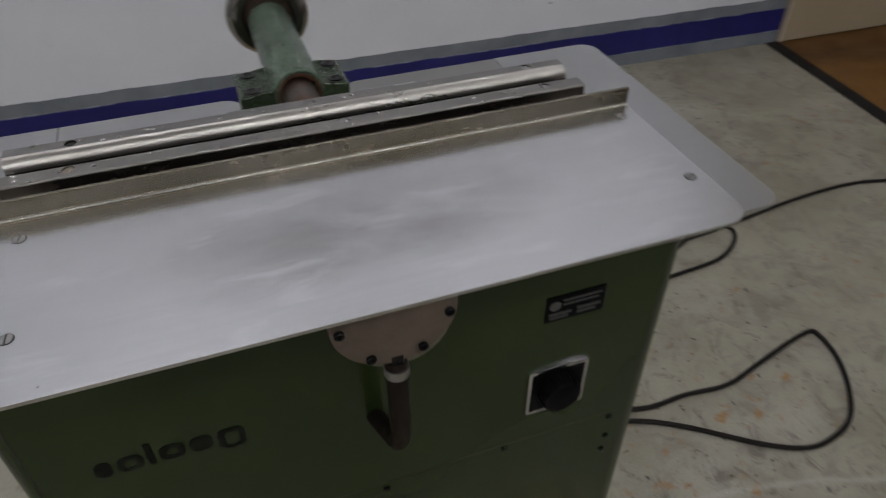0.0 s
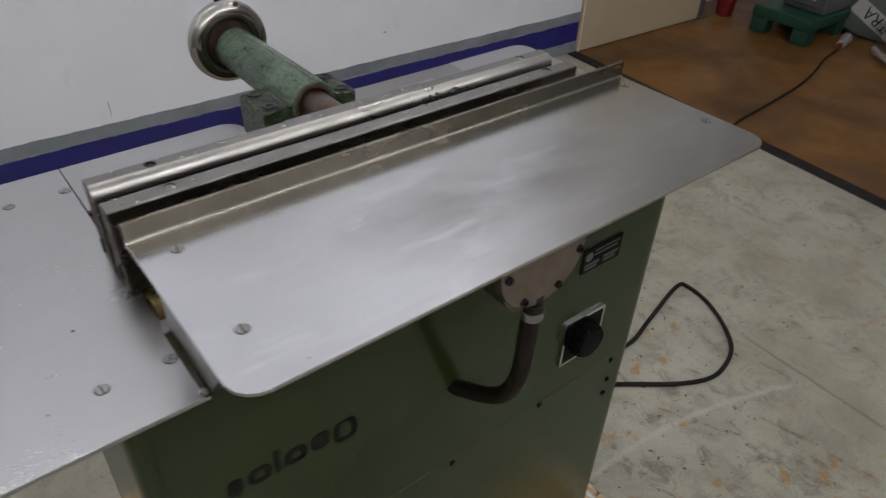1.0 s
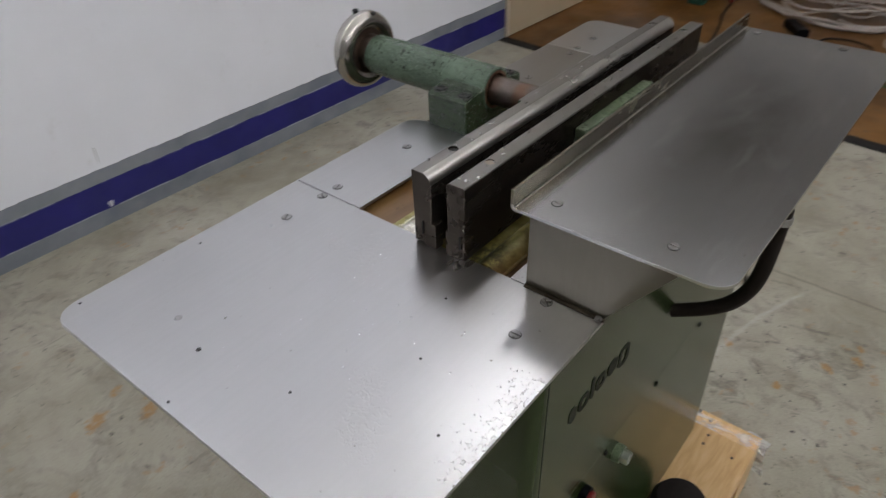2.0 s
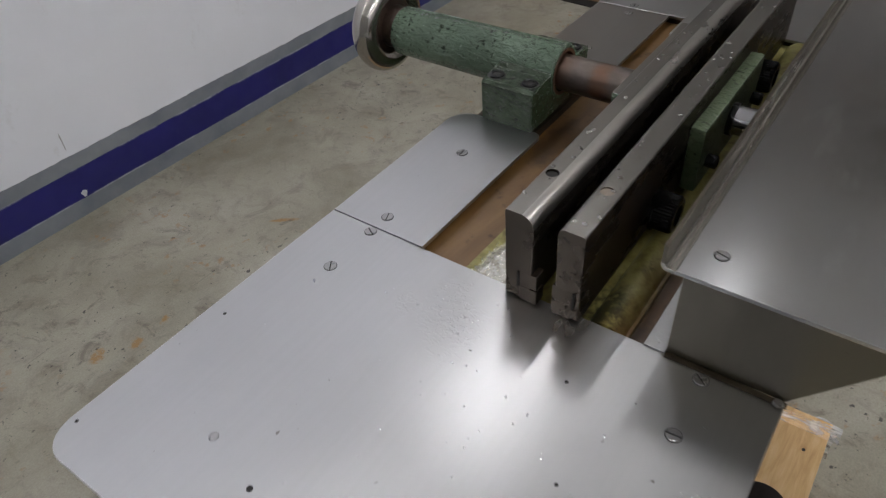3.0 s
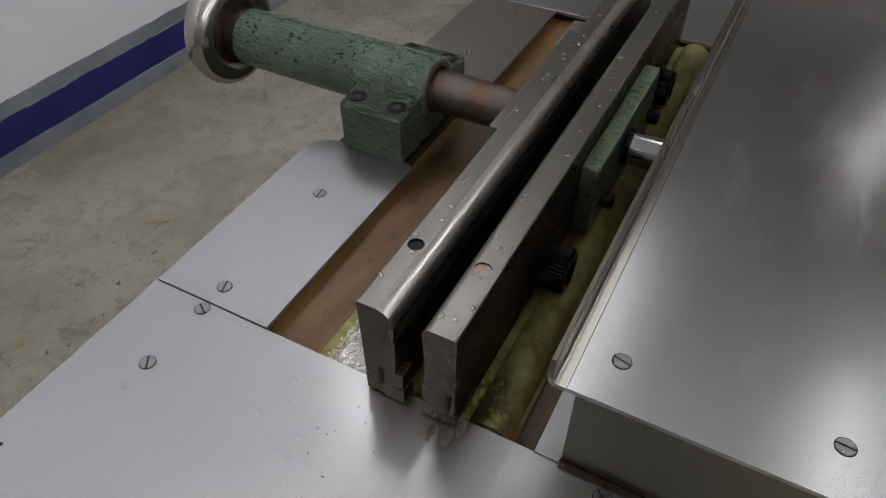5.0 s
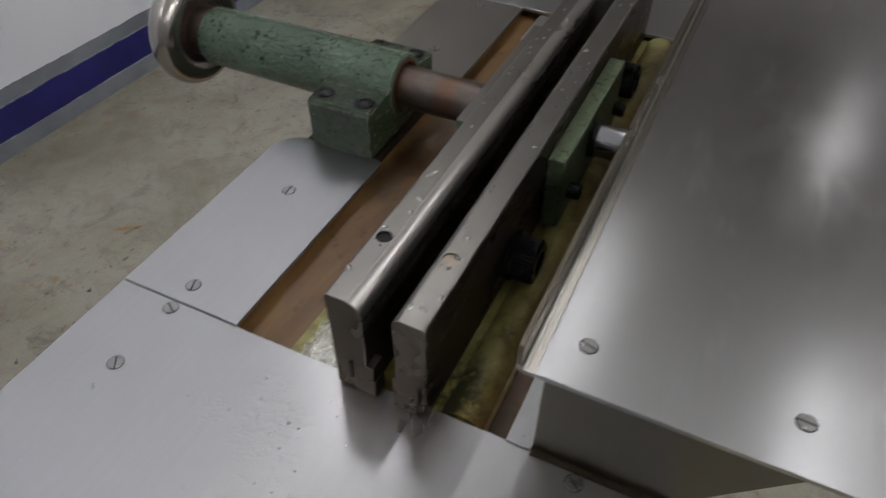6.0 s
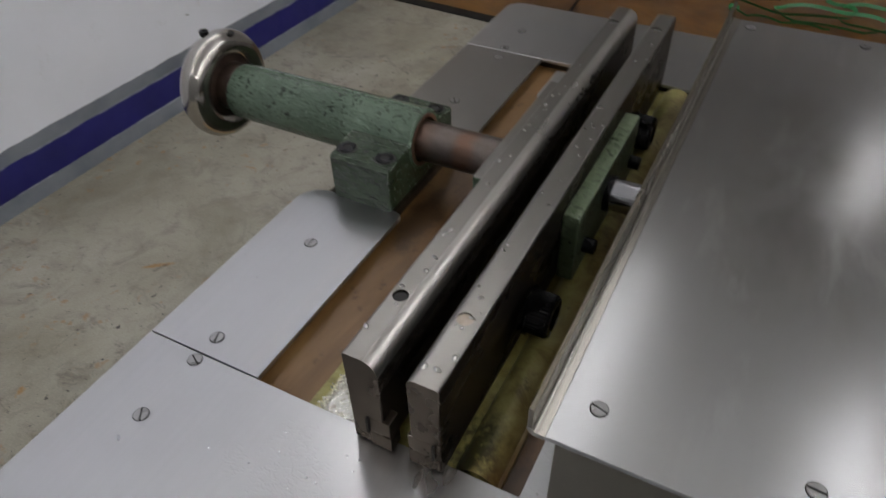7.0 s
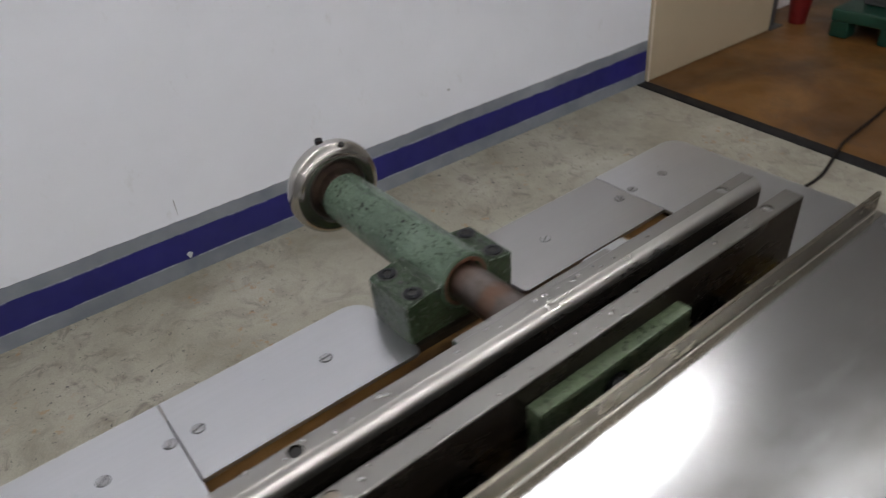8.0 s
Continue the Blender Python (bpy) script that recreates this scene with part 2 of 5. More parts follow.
TABLE_STEEL = steel_sheet("table_steel", 0.275, 0.445, 0.35)
# darker, browner copy of the table steel for one back plate
BACK_STEEL = steel_sheet("darker_table_steel", 0.27, 0.33, 0.6, (1.0, 0.965, 0.93))
WET_STEEL = steel_sheet("oily_table_steel", 0.275, 0.445, 0.35, wet=((0.004, -0.116, 0.048, 0.028, 30), (-0.140, -0.246, 0.060, 0.022, 38), (0.0, -0.076, 0.016, 0.010, 30)))
TOP_STEEL = steel_sheet("top_plate_steel", 0.19, 0.56, 0.7, grain=0.10, smudge=(0.31, -0.342, 0.17, 0.062))
def jaw_steel(name, tone, tint, dark, rough, reach=0.0016, metal=0.95):
    """Old oily jaw steel: brown film over grey, rubbed bright in patches and along the arrises."""
    k = Mat(name, rough, metal)
    full = tuple(tone * c for c in tint)
    n = k.mix(0.4, k.noise(26.0, 5.0, 0.6, (0.12, 1.5, 1.5)), k.noise(9.0, 4.0, 0.55))
    base = k.ramp(n, (0.26, dark), (0.44, tuple(0.75 * a + 0.25 * b for a, b in zip(full, dark))), (0.68, full))
    nick = k.ramp(k.noise(110.0, 5.0, 0.7, (0.5, 1, 1)), (0.64, 0.0), (0.70, 1.0))
    base = k.mix(k.math("MULTIPLY", nick, 0.10), base, tuple(0.4 * v for v in dark))
    rim = k.math("MULTIPLY", k.edge(reach, 0.05, 0.16), k.ramp(k.noise(70.0, 4.0, 0.7), (0.40, 0.05), (0.62, 1.0)))
    base = k.mix(k.math("MULTIPLY", rim, 0.5), base, (0.50, 0.46, 0.40))
    k.colour(base)
    r = k.ramp(k.noise(30.0, 5.0, 0.65, (0.4, 1, 1)), (0.32, rough - 0.012), (0.68, rough + 0.03))
    k.rough(r)
    k.bump(k.noise(420.0, 3.0, 0.7, (0.2, 1, 1)), 0.035, 0.0004)
    return k.m


WHEEL_CHROME = jaw_steel("worn_chrome", 0.42, (1.0, 0.95, 0.89), (0.24, 0.20, 0.165), 0.15)
# brighter jaw steel for the rounded front edge
JAW_EDGE = jaw_steel("bright_jaw_steel", 0.44, (1.0, 0.97, 0.92), (0.28, 0.25, 0.21), 0.28)
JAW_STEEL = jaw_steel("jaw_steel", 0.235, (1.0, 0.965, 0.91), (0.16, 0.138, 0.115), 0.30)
EDGE_STEEL = steel_sheet("bracket_steel", 0.30, 0.22, 1.0, (1.0, 0.93, 0.78))
TAB_STEEL = steel_sheet("tab_steel", 0.27, 0.42, 0.6, wet=((0.07, -0.25, 0.08, 0.03, 0),), wet_depth=0.25)
SCREW_STEEL = plain("screw_steel", (0.33, 0.325, 0.32), 0.32, 1.0, 0.2, 300)
RAM_CHROME = plain("ram_chrome", (0.36, 0.36, 0.38), 0.07, 1.0, 0.1, 30, 0.0)
CHROME = plain("chrome", (0.58, 0.58, 0.59), 0.10, 1.0, 0.05, 80, 0.0)
BLACK_OXIDE = plain("black_oxide", (0.018, 0.018, 0.020), 0.26, 0.8, 0.3, 200)
DARK_HOLE = plain("dark_recess", (0.012, 0.011, 0.010), 0.7, 0.0, 0.3, 100)
RUBBER = plain("black_rubber", (0.018, 0.015, 0.014), 0.55, 0.0, 0.3, 120, 0.08, True)
HOSE_BROWN = plain("brown_rubber_hose", (0.016, 0.012, 0.010), 0.5, 0.0, 0.3, 90, 0.08, True)
BLACK_PLASTIC = plain("black_plastic", (0.004, 0.004, 0.005), 0.36, 0.0, 0.2, 90, 0.03, True)
BLACK_PLASTIC.node_tree.nodes["Principled BSDF"].inputs["Specular IOR Level"].default_value = 0.05
GREEN_BLOCK = aged_green("soiled_green_enamel", (0.048, 0.074, 0.040), (0.020, 0.034, 0.017), 1.0, 0.20, 1.1)
GREEN_CAST = aged_green("green_cast_enamel", (0.108, 0.158, 0.108), (0.058, 0.092, 0.060), 1.0, 0.17, 1.4)


def cabinet_paint():
    """Smooth oily green enamel with faint clouding and runs."""
    k = Mat("green_cabinet_enamel", 0.22)
    cloud = k.noise(5.0, 5.0, 0.6, (1, 1, 0.5))
    c = k.mix(k.ramp(cloud, (0.3, 0.0), (0.7, 1.0)), (0.0215, 0.0345, 0.0105), (0.0265, 0.0410, 0.0130))
    c = k.mix(k.ramp(k.noise(70.0, 4.0, 0.6), (0.74, 0.0), (0.78, 0.5)), c, (0.012, 0.014, 0.010))
    k.colour(c)
    k.rough(k.ramp(k.noise(5.0, 3.0), (0.3, 0.20), (0.7, 0.25)))
    k.set(Specular_IOR_Level=0.32)
    k.bump(k.noise(9.0, 3.0), 0.05, 0.002)
    return k.m


GREEN_BODY = cabinet_paint()
GREEN_PLATE = aged_green("pale_green_enamel", (0.128, 0.168, 0.096), (0.062, 0.088, 0.048), 0.9, 0.30, 1.2)


def rusty(name, a, b, rough=0.45, metal=0.6):
    k = Mat(name, rough, metal)
    n = k.noise(30.0, 6.0, 0.65, (1, 1, 1), 0.5)
    k.colour(k.ramp(n, (0.3, a), (0.5, tuple((p + q) / 2 for p, q in zip(a, b))), (0.7, b)))
    k.rough(k.ramp(k.noise(70.0), (0.3, rough - 0.12), (0.7, rough + 0.12)))
    k.bump(n, 0.12, 0.001)
    return k.m


# darker jaw steel for side and end faces
JAW_SIDE = jaw_steel("dark_jaw_steel", 0.082, (1.0, 0.85, 0.72), (0.042, 0.033, 0.026), 0.27, 0.0016, 0.85)
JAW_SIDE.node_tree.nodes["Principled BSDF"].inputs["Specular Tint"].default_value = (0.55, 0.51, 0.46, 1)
def spindle_steel():
    """Dark spindle steel with an orange rust ring and a rusted end at the bush."""
    k = Mat("rusted_shaft_steel", 0.38, 0.8)
    n = k.noise(40.0, 6.0, 0.68, (1, 0.5, 1), 0.5)
    c = k.ramp(n, (0.3, (0.055, 0.040, 0.032)), (0.68, (0.155, 0.132, 0.118)))
    y = k.math("ADD", k.sep("Y"), k.math("MULTIPLY", k.math("SUBTRACT", n, 0.5), 0.03))
    ring = k.ramp(k.math("ABSOLUTE", k.math("ADD", y, 0.086)), (0.004, 1.0), (0.011, 0.0))
    end = k.ramp(k.math("MULTIPLY", k.math("ADD", y, 0.064), 25.0), (0.1, 0.0), (0.6, 1.0))
    k.colour(k.mix(k.math("MULTIPLY", k.most(ring, end), 0.55), c, (0.13, 0.056, 0.026)))
    k.rough(k.ramp(n, (0.3, 0.30), (0.7, 0.5)))
    k.bump(n, 0.15, 0.001)
    return k.m


SHAFT_RUST = spindle_steel()
BRONZE_RUST = rusty("rusty_bush", (0.05, 0.024, 0.014), (0.17, 0.080, 0.042), 0.5, 0.3)
HUB_DARK = rusty("oily_hub", (0.022, 0.015, 0.012), (0.085, 0.055, 0.040), 0.40, 0.6)
FLANGE_TAN = rusty("tan_cover", (0.100, 0.074, 0.056), (0.155, 0.118, 0.092), 0.5, 0.1)


def oily_brown():
    k = Mat("oily_brown_board", 0.33)
    n = k.noise(9.0, 6.0, 0.6, (0.6, 3.0, 1), 0.5)
    c = k.ramp(n, (0.28, (0.082, 0.040, 0.014)), (0.5, (0.168, 0.088, 0.030)), (0.72, (0.245, 0.138, 0.051)))
    c = k.mix(k.ramp(k.noise(60.0, 5.0), (0.60, 0.0), (0.70, 0.7)), c, (0.05, 0.025, 0.012))
    c = k.mix(k.math("MULTIPLY", k.most(k.blob(0.065, -0.24, 0.03, 0.03, 0.7, 40.0), k.blob(0.27, -0.06, 0.05, 0.02, 0.6, 40.0)), 0.7), c, (0.035, 0.018, 0.009))
    k.colour(c)
    k.rough(k.ramp(k.noise(15.0), (0.35, 0.29), (0.65, 0.5)))
    k.bump(n, 0.12, 0.001)
    return k.m


def oily_yellow():
    k = Mat("oily_yellow_enamel", 0.22)
    n = k.noise(26.0, 6.0, 0.65, (1, 1, 1), 0.8)
    c = k.ramp(n, (0.36, (0.165, 0.135, 0.036)), (0.50, (0.350, 0.315, 0.100)), (0.70, (0.47, 0.430, 0.180)))
    c = k.mix(k.ramp(k.noise(75.0, 5.0, 0.7), (0.60, 0.0), (0.68, 0.6)), c, (0.060, 0.054, 0.016))
    soil = k.math("MULTIPLY", k.blob(0.07, -0.20, 0.055, 0.04, 0.9, 34.0, 0, 0.8), k.ramp(k.noise(60.0, 6.0, 0.7), (0.40, 0.0), (0.52, 1.0)))
    c = k.mix(k.math("MULTIPLY", soil, 0.9), c, (0.018, 0.018, 0.007))
    side = k.math("ADD", k.sep("Y"), k.math("MULTIPLY", k.math("SUBTRACT", n, 0.5), 0.02))
    c = k.mix(k.ramp(k.math("MULTIPLY", k.math("ADD", side, 0.232), 25.0), (0.1, 0.85), (0.55, 0.0)), c, (0.150, 0.075, 0.024))
    # wet oil pool, its white sheen put into a pale metallic colour
    pool = k.blob(0.085, -0.112, 0.050, 0.018, 0.4, 40.0)
    k.colour(k.mix(k.math("MULTIPLY", pool, 0.85), c, (0.72, 0.71, 0.68)))
    k.rough(k.mix(pool, k.ramp(k.noise(45.0), (0.35, 0.30), (0.65, 0.5)), 0.08))
    k.link(k.math("MULTIPLY", pool, 0.75), k.b.inputs["Metallic"])
    crinkle = k.math("MULTIPLY", k.math("MULTIPLY", k.noise(210.0, 3.0, 0.6, (1, 1, 1), 0.6), pool), 7.0)
    k.bump(k.math("ADD", k.mix(0.5, n, k.noise(210.0)), crinkle), 0.3, 0.001)
    return k.m


OILY_STEEL = rusty("oily_dark_steel", (0.025, 0.018, 0.010), (0.075, 0.06, 0.042), 0.40, 0.7)
BROWN = oily_brown()
YELLOW = oily_yellow()


def wall_paint():
    """White paint over a grey, blue and grey painted skirting band with hand-cut edges."""
    k = Mat("painted_wall", 0.5)
    wob = k.math("MULTIPLY", k.math("SUBTRACT", k.noise(9.0, 5.0, 0.7, (1, 1, 0.3)), 0.5), 0.016)
    z = k.math("ADD", k.sep("Z"), wob)
    fine = k.math("ADD", k.sep("Z"), k.math("MULTIPLY", wob, 0.35))
    white = k.ramp(k.noise(2.3, 5.0, 0.6), (0.3, (0.80, 0.815, 0.875)), (0.7, (0.85, 0.865, 0.93)))
    scuff = k.ramp(k.noise(13.0, 6.0, 0.7, (1, 1, 0.6)), (0.62, 0.0), (0.78, 0.4))
    white = k.mix(scuff, white, (0.52, 0.50, 0.48))
    grey = k.ramp(k.noise(8.0, 5.0), (0.3, (0.17, 0.19, 0.22)), (0.7, (0.26, 0.28, 0.31)))
    blue = k.ramp(k.noise(6.0, 4.0), (0.3, (0.012, 0.013, 0.125)), (0.7, (0.018, 0.017, 0.17)))
    c = k.mix(k.math("GREATER_THAN", fine, 0.0522), grey, blue)
    c = k.mix(k.math("GREATER_THAN", fine, 0.1457), c, grey)
    for level, seed in ((0.0522, 3.0), (0.1457, -7.0)):
        line = k.ramp(k.math("ABSOLUTE", k.math("SUBTRACT", fine, level - 0.0008)), (0.0014, 1.0), (0.0030, 0.0))
        c = k.mix(k.math("MULTIPLY", line, k.ramp(k.noise(6.0, 4.0, 0.7, (1, 1, 0.2), 0.0, seed), (0.46, 0.0), (0.60, 0.75))), c, (0.50, 0.52, 0.60))
    c = k.mix(k.math("GREATER_THAN", z, 0.190), c, white)
    k.colour(c)
    k.rough(k.ramp(k.noise(20.0), (0.3, 0.40), (0.7, 0.6)))
    k.bump(k.noise(120.0, 3.0), 0.05, 0.001)
    return k.m


ARC = (0.812, -1.617, 1.394)  # centre and radius of a pale scraped arc on the floor


def concrete():
    """Worn light-grey painted concrete with dark scuffs and rusty specks."""
    k = Mat("worn_concrete", 0.5)
    c = k.ramp(k.noise(2.6, 7.0, 0.65, (1, 1, 1), 0.4), (0.30, (0.252, 0.232, 0.177)), (0.50, (0.336, 0.314, 0.252)), (0.70, (0.405, 0.385, 0.324)))
    c = k.mix(k.ramp(k.noise(9.0, 6.0, 0.7, (1, 1, 1), 0.8), (0.50, 0.0), (0.66, 0.7)), c, (0.225, 0.205, 0.165))
    zone = k.ramp(k.noise(1.3, 4.0, 0.6), (0.40, 0.25), (0.56, 1.0))
    scuff = k.ramp(k.noise(17.0, 7.0, 0.72, (1.0, 0.8, 1), 0.7, 30), (0.54, 0.0), (0.65, 0.68))
    c = k.mix(k.math("MULTIPLY", scuff, zone), c, (0.125, 0.112, 0.092))
    wash = k.ramp(k.noise(5.0, 5.0, 0.6, (1, 1, 1), 0.6, 70), (0.50, 0.0), (0.70, 0.35))
    c = k.mix(wash, c, (0.215, 0.185, 0.130))
    line = k.ramp(k.noise(7.0, 5.0, 0.6, (0.5, 9.0, 1), 0.5, -38), (0.66, 0.0), (0.72, 0.5))
    c = k.mix(k.math("MULTIPLY", line, zone), c, (0.16, 0.145, 0.125))
    speck = k.most(k.ramp(k.noise(42.0, 4.0, 0.6), (0.64, 0.0), (0.68, 0.95)), k.ramp(k.noise(88.0, 3.0, 0.6, (1, 1, 1), 0.3, 15), (0.67, 0.0), (0.71, 0.8)))
    c = k.mix(k.math("MULTIPLY", speck, zone), c, (0.06, 0.055, 0.05))
    rust = k.math("MULTIPLY", k.ramp(k.noise(24.0, 4.0, 0.6), (0.60, 0.0), (0.66, 1.0)), k.ramp(k.noise(3.1, 2.0), (0.50, 0.0), (0.58, 1.0)))
    c = k.mix(k.math("MULTIPLY", rust, 0.6), c, (0.33, 0.175, 0.065))
    rusts = ((1.31, -0.041, 0.018), (1.237, -0.013, 0.014), (1.105, -0.082, 0.022), (1.184, -0.102, 0.018), (1.061, -0.25, 0.018), (0.992, -0.391, 0.018), (1.121, -0.468, 0.022), (1.185, -0.522, 0.022), (1.235, -0.515, 0.016),
             (0.09, 1.0, 0.026), (0.168, 0.956, 0.022), (0.255, 0.96, 0.016), (0.02, 0.836, 0.02), (-0.058, 0.785, 0.036), (0.038, 0.72, 0.03), (0.69, 0.82, 0.03), (-0.19, 0.64, 0.016), (0.06, 0.76, 0.014))
    stain = k.most(k.blob(0.693, 0.985, 0.05, 0.009, 0.6, 70.0, -52, 0.8), *[k.blob(x, y, a, a * 0.65, 1.1, 70.0, 30, 0.8) for x, y, a in rusts])
    c = k.mix(k.math("MULTIPLY", stain, 0.8), c, (0.34, 0.180, 0.050))
    soot = k.most(*[k.blob(x, y, a, b, 0.7, 60.0, w) for x, y, a, b, w in ((1.616, -0.375, 0.018, 0.013, 0), (1.235, -0.512, 0.022, 0.012, 40), (1.124, -0.516, 0.03, 0.014, -40), (1.217, -0.574, 0.03, 0.012, -50), (0.893, -0.198, 0.02, 0.01, 20), (1.137, -0.412, 0.06, 0.03, -50), (1.167, -0.492, 0.09, 0.05, -45), (0.920, -0.292, 0.05, 0.02, -50), (0.692, 0.972, 0.03, 0.008, -20), (1.383, -0.285, 0.045, 0.006, -80), (1.239, -0.422, 0.09, 0.008, -75), (1.260, -0.552, 0.07, 0.009, -80), (1.115, -0.312, 0.07, 0.007, -60))])
    soot = k.math("MULTIPLY", soot, k.ramp(k.noise(36.0, 6.0, 0.7, (1.0, 0.5, 1), 0.4, 40), (0.42, 0.0), (0.60, 1.0)))
    c = k.mix(k.math("MULTIPLY", soot, 0.62), c, (0.067, 0.062, 0.056))
    slit = k.math("ADD", k.math("SUBTRACT", k.sep("X"), 1.425), k.math("MULTIPLY", k.math("ADD", k.sep("Y"), 0.34), -0.02))
    slit = k.math("MULTIPLY", k.ramp(k.math("ABSOLUTE", k.math("ADD", slit, k.math("MULTIPLY", k.math("SUBTRACT", k.noise(12.0), 0.5), 0.02))), (0.0025, 1.0), (0.005, 0.0)), k.blob(1.42, -0.385, 0.1, 0.26, 0.2, 8.0))
    c = k.mix(k.math("MULTIPLY", slit, 0.65), c, (0.10, 0.088, 0.07))
    ax, ay, ar = ARC
    ux, uy = k.math("SUBTRACT", k.sep("X"), ax), k.math("SUBTRACT", k.sep("Y"), ay)
    ring = k.math("SUBTRACT", k.math("SQRT", k.math("ADD", k.math("MULTIPLY", ux, ux), k.math("MULTIPLY", uy, uy))), ar)
    ring = k.math("ADD", ring, k.math("MULTIPLY", k.math("SUBTRACT", k.noise(35.0, 4.0), 0.5), 0.016))
    pale = k.math("MULTIPLY", k.ramp(k.math("ABSOLUTE", ring), (0.002, 1.0), (0.009, 0.0)), k.blob(1.10, -0.25, 0.40, 0.20, 0.35, 16.0))
    c = k.mix(k.math("MULTIPLY", pale, 0.5), c, (0.48, 0.46, 0.43))
    k.colour(c)
    k.rough(k.ramp(k.noise(9.0, 5.0), (0.3, 0.32), (0.7, 0.58)))
    grain = k.ramp(k.noise(210.0, 3.0, 0.7), (0.36, 0.93), (0.64, 1.10))
    k.colour(k.mix(1.0, c, grain, "MULTIPLY"))
    k.bump(k.mix(0.5, k.noise(60.0, 5.0), scuff), 0.12, 0.002)
    return k.m


def brown_floor():
    k = Mat("brown_coated_floor", 0.4)
    c = k.ramp(k.noise(2.6, 6.0, 0.62, (1, 1, 1), 0.5), (0.28, (0.062, 0.029, 0.010)), (0.5, (0.145, 0.066, 0.017)), (0.72, (0.240, 0.116, 0.027)))
    c = k.mix(k.ramp(k.noise(8.0, 6.0, 0.7, (1, 1, 1), 1.0), (0.55, 0.0), (0.75, 0.6)), c, (0.075, 0.05, 0.035))
    k.colour(c)
    k.set(Specular_IOR_Level=0.3)
    k.rough(k.ramp(k.noise(6.0, 5.0), (0.3, 0.28), (0.7, 0.5)))
    k.bump(k.noise(30.0, 5.0), 0.06, 0.002)
    return k.m


WALL = wall_paint()
CONCRETE = concrete()
BROWN_FLOOR = brown_floor()
CREAM = plain("cream_laminate", (0.48, 0.395, 0.275), 0.42, 0.0, 0.05, 6, 0.03)
# unseen walls: the dull tone cuts bounce, the light one lifts steel reflections
OTHER_WALL = plain("unseen_dull_wall", (0.32, 0.32, 0.32), 0.6, 0.0, 0.06, 3)
BRIGHT_WALL = plain("unseen_bright_wall", (0.84, 0.83, 0.82), 0.6, 0.0, 0.08, 3)
CEILING = plain("grey_ceiling", (0.56, 0.56, 0.555), 0.7, 0.0, 0.05, 4)
STRIP = plain("dark_rubber_strip", (0.018, 0.017, 0.017), 0.6, 0.0, 0.3, 30, 0.08, True)
WHITE_METAL = plain("white_enamel", (0.75, 0.75, 0.74), 0.4)
PALLET_GREEN = plain("green_plastic", (0.009, 0.052, 0.032), 0.42, 0.0, 0.2, 15)
STRAP_GREEN = plain("green_strapping", (0.012, 0.16, 0.042), 0.35, 0.0, 0.2, 40)
GREY_METAL = plain("grey_painted_metal", (0.10, 0.103, 0.106), 0.45, 0.2, 0.2, 12)
CABLE_WHITE = plain("off_white_cable", (0.42, 0.37, 0.33), 0.45, 0.0, 0.2, 30)
RED = plain("red_plastic", (0.16, 0.010, 0.009), 0.4, 0.0, 0.2, 20)
SCUFF_GREY = plain("scuffed_paint", (0.42, 0.42, 0.44), 0.6, 0.0, 0.3, 90)
LABEL_WHITE = plain("white_print", (0.66, 0.66, 0.65), 0.5, 0.0, 0.08, 20)
MARK_DARK = plain("dark_print", (0.007, 0.009, 0.006), 0.5, 0.0, 0.2, 90, 0.05, True)


def pine():
    k = Mat("pallet_pine", 0.42)
    n = k.noise(9.0, 5.0, 0.6, (1.2, 9, 6), 0.4)
    k.colour(k.ramp(n, (0.3, (0.46, 0.27, 0.11)), (0.5, (0.60, 0.39, 0.18)), (0.7, (0.68, 0.48, 0.26))))
    k.bump(n, 0.15, 0.001)
    return k.m


PINE = pine()


# ---- mesh helpers ----
def place_of(ob):
    return ob.matrix_basis if ob.parent is None else place_of(ob.parent) @ ob.matrix_parent_inverse @ ob.matrix_basis


def mesh_of(name, bm, material, angle=35):
    me = bpy.data.meshes.new(name)
    bmesh.ops.recalc_face_normals(bm, faces=bm.faces)
    bm.to_mesh(me)
    bm.free()
    me.materials.append(material)
    me.shade_smooth()
    me.set_sharp_from_angle(angle=radians(angle))
    ob = new(name, me)
    ob.modifiers.new("weighted", "WEIGHTED_NORMAL").keep_sharp = True
    done = bpy.data.meshes.new_from_object(ob.evaluated_get(bpy.context.evaluated_depsgraph_get()))
    bpy.data.objects.remove(ob)
    bpy.data.meshes.remove(me)
    done.name = name
    return done


def centred(bm):
    lo = Vector([min(v.co[i] for v in bm.verts) for i in range(3)])
    hi = Vector([max(v.co[i] for v in bm.verts) for i in range(3)])
    c = Vector(((lo.x + hi.x) / 2, (lo.y + hi.y) / 2, lo.z))
    bmesh.ops.translate(bm, verts=bm.verts, vec=-c)
    return Matrix.Translation(c)


def hang(ob, parent):
    if parent is not None:
        ob.parent = parent
        ob.matrix_parent_inverse = place_of(parent).inverted()
    return ob


def part(name, bm, material, parent=None, label="", at=None, angle=35):
    c = centred(bm)
    ob = new(name, mesh_of(name, bm, material, angle))
    ob.matrix_basis = (at or Matrix()) @ c
    hang(ob, parent)
    return tagged(ob, label)


def again(ob, m, parent):
    """One more of the same part, on the same mesh."""
    o = new(ob.name.split(".")[0], ob.data)
    o.matrix_basis = m
    hang(o, parent)
    if "label" in ob:
        o["label"] = ob["label"]
    return o


def thing(name, at, label, category, group=""):
    ob = new(name)
    ob.matrix_basis = at
    ob.empty_display_size = 0.05
    return tagged(ob, label, category, group)


def setting(name, bm, material, label, at=None):
    return tagged(part(name, bm, material, None, label, at), kind="structure")


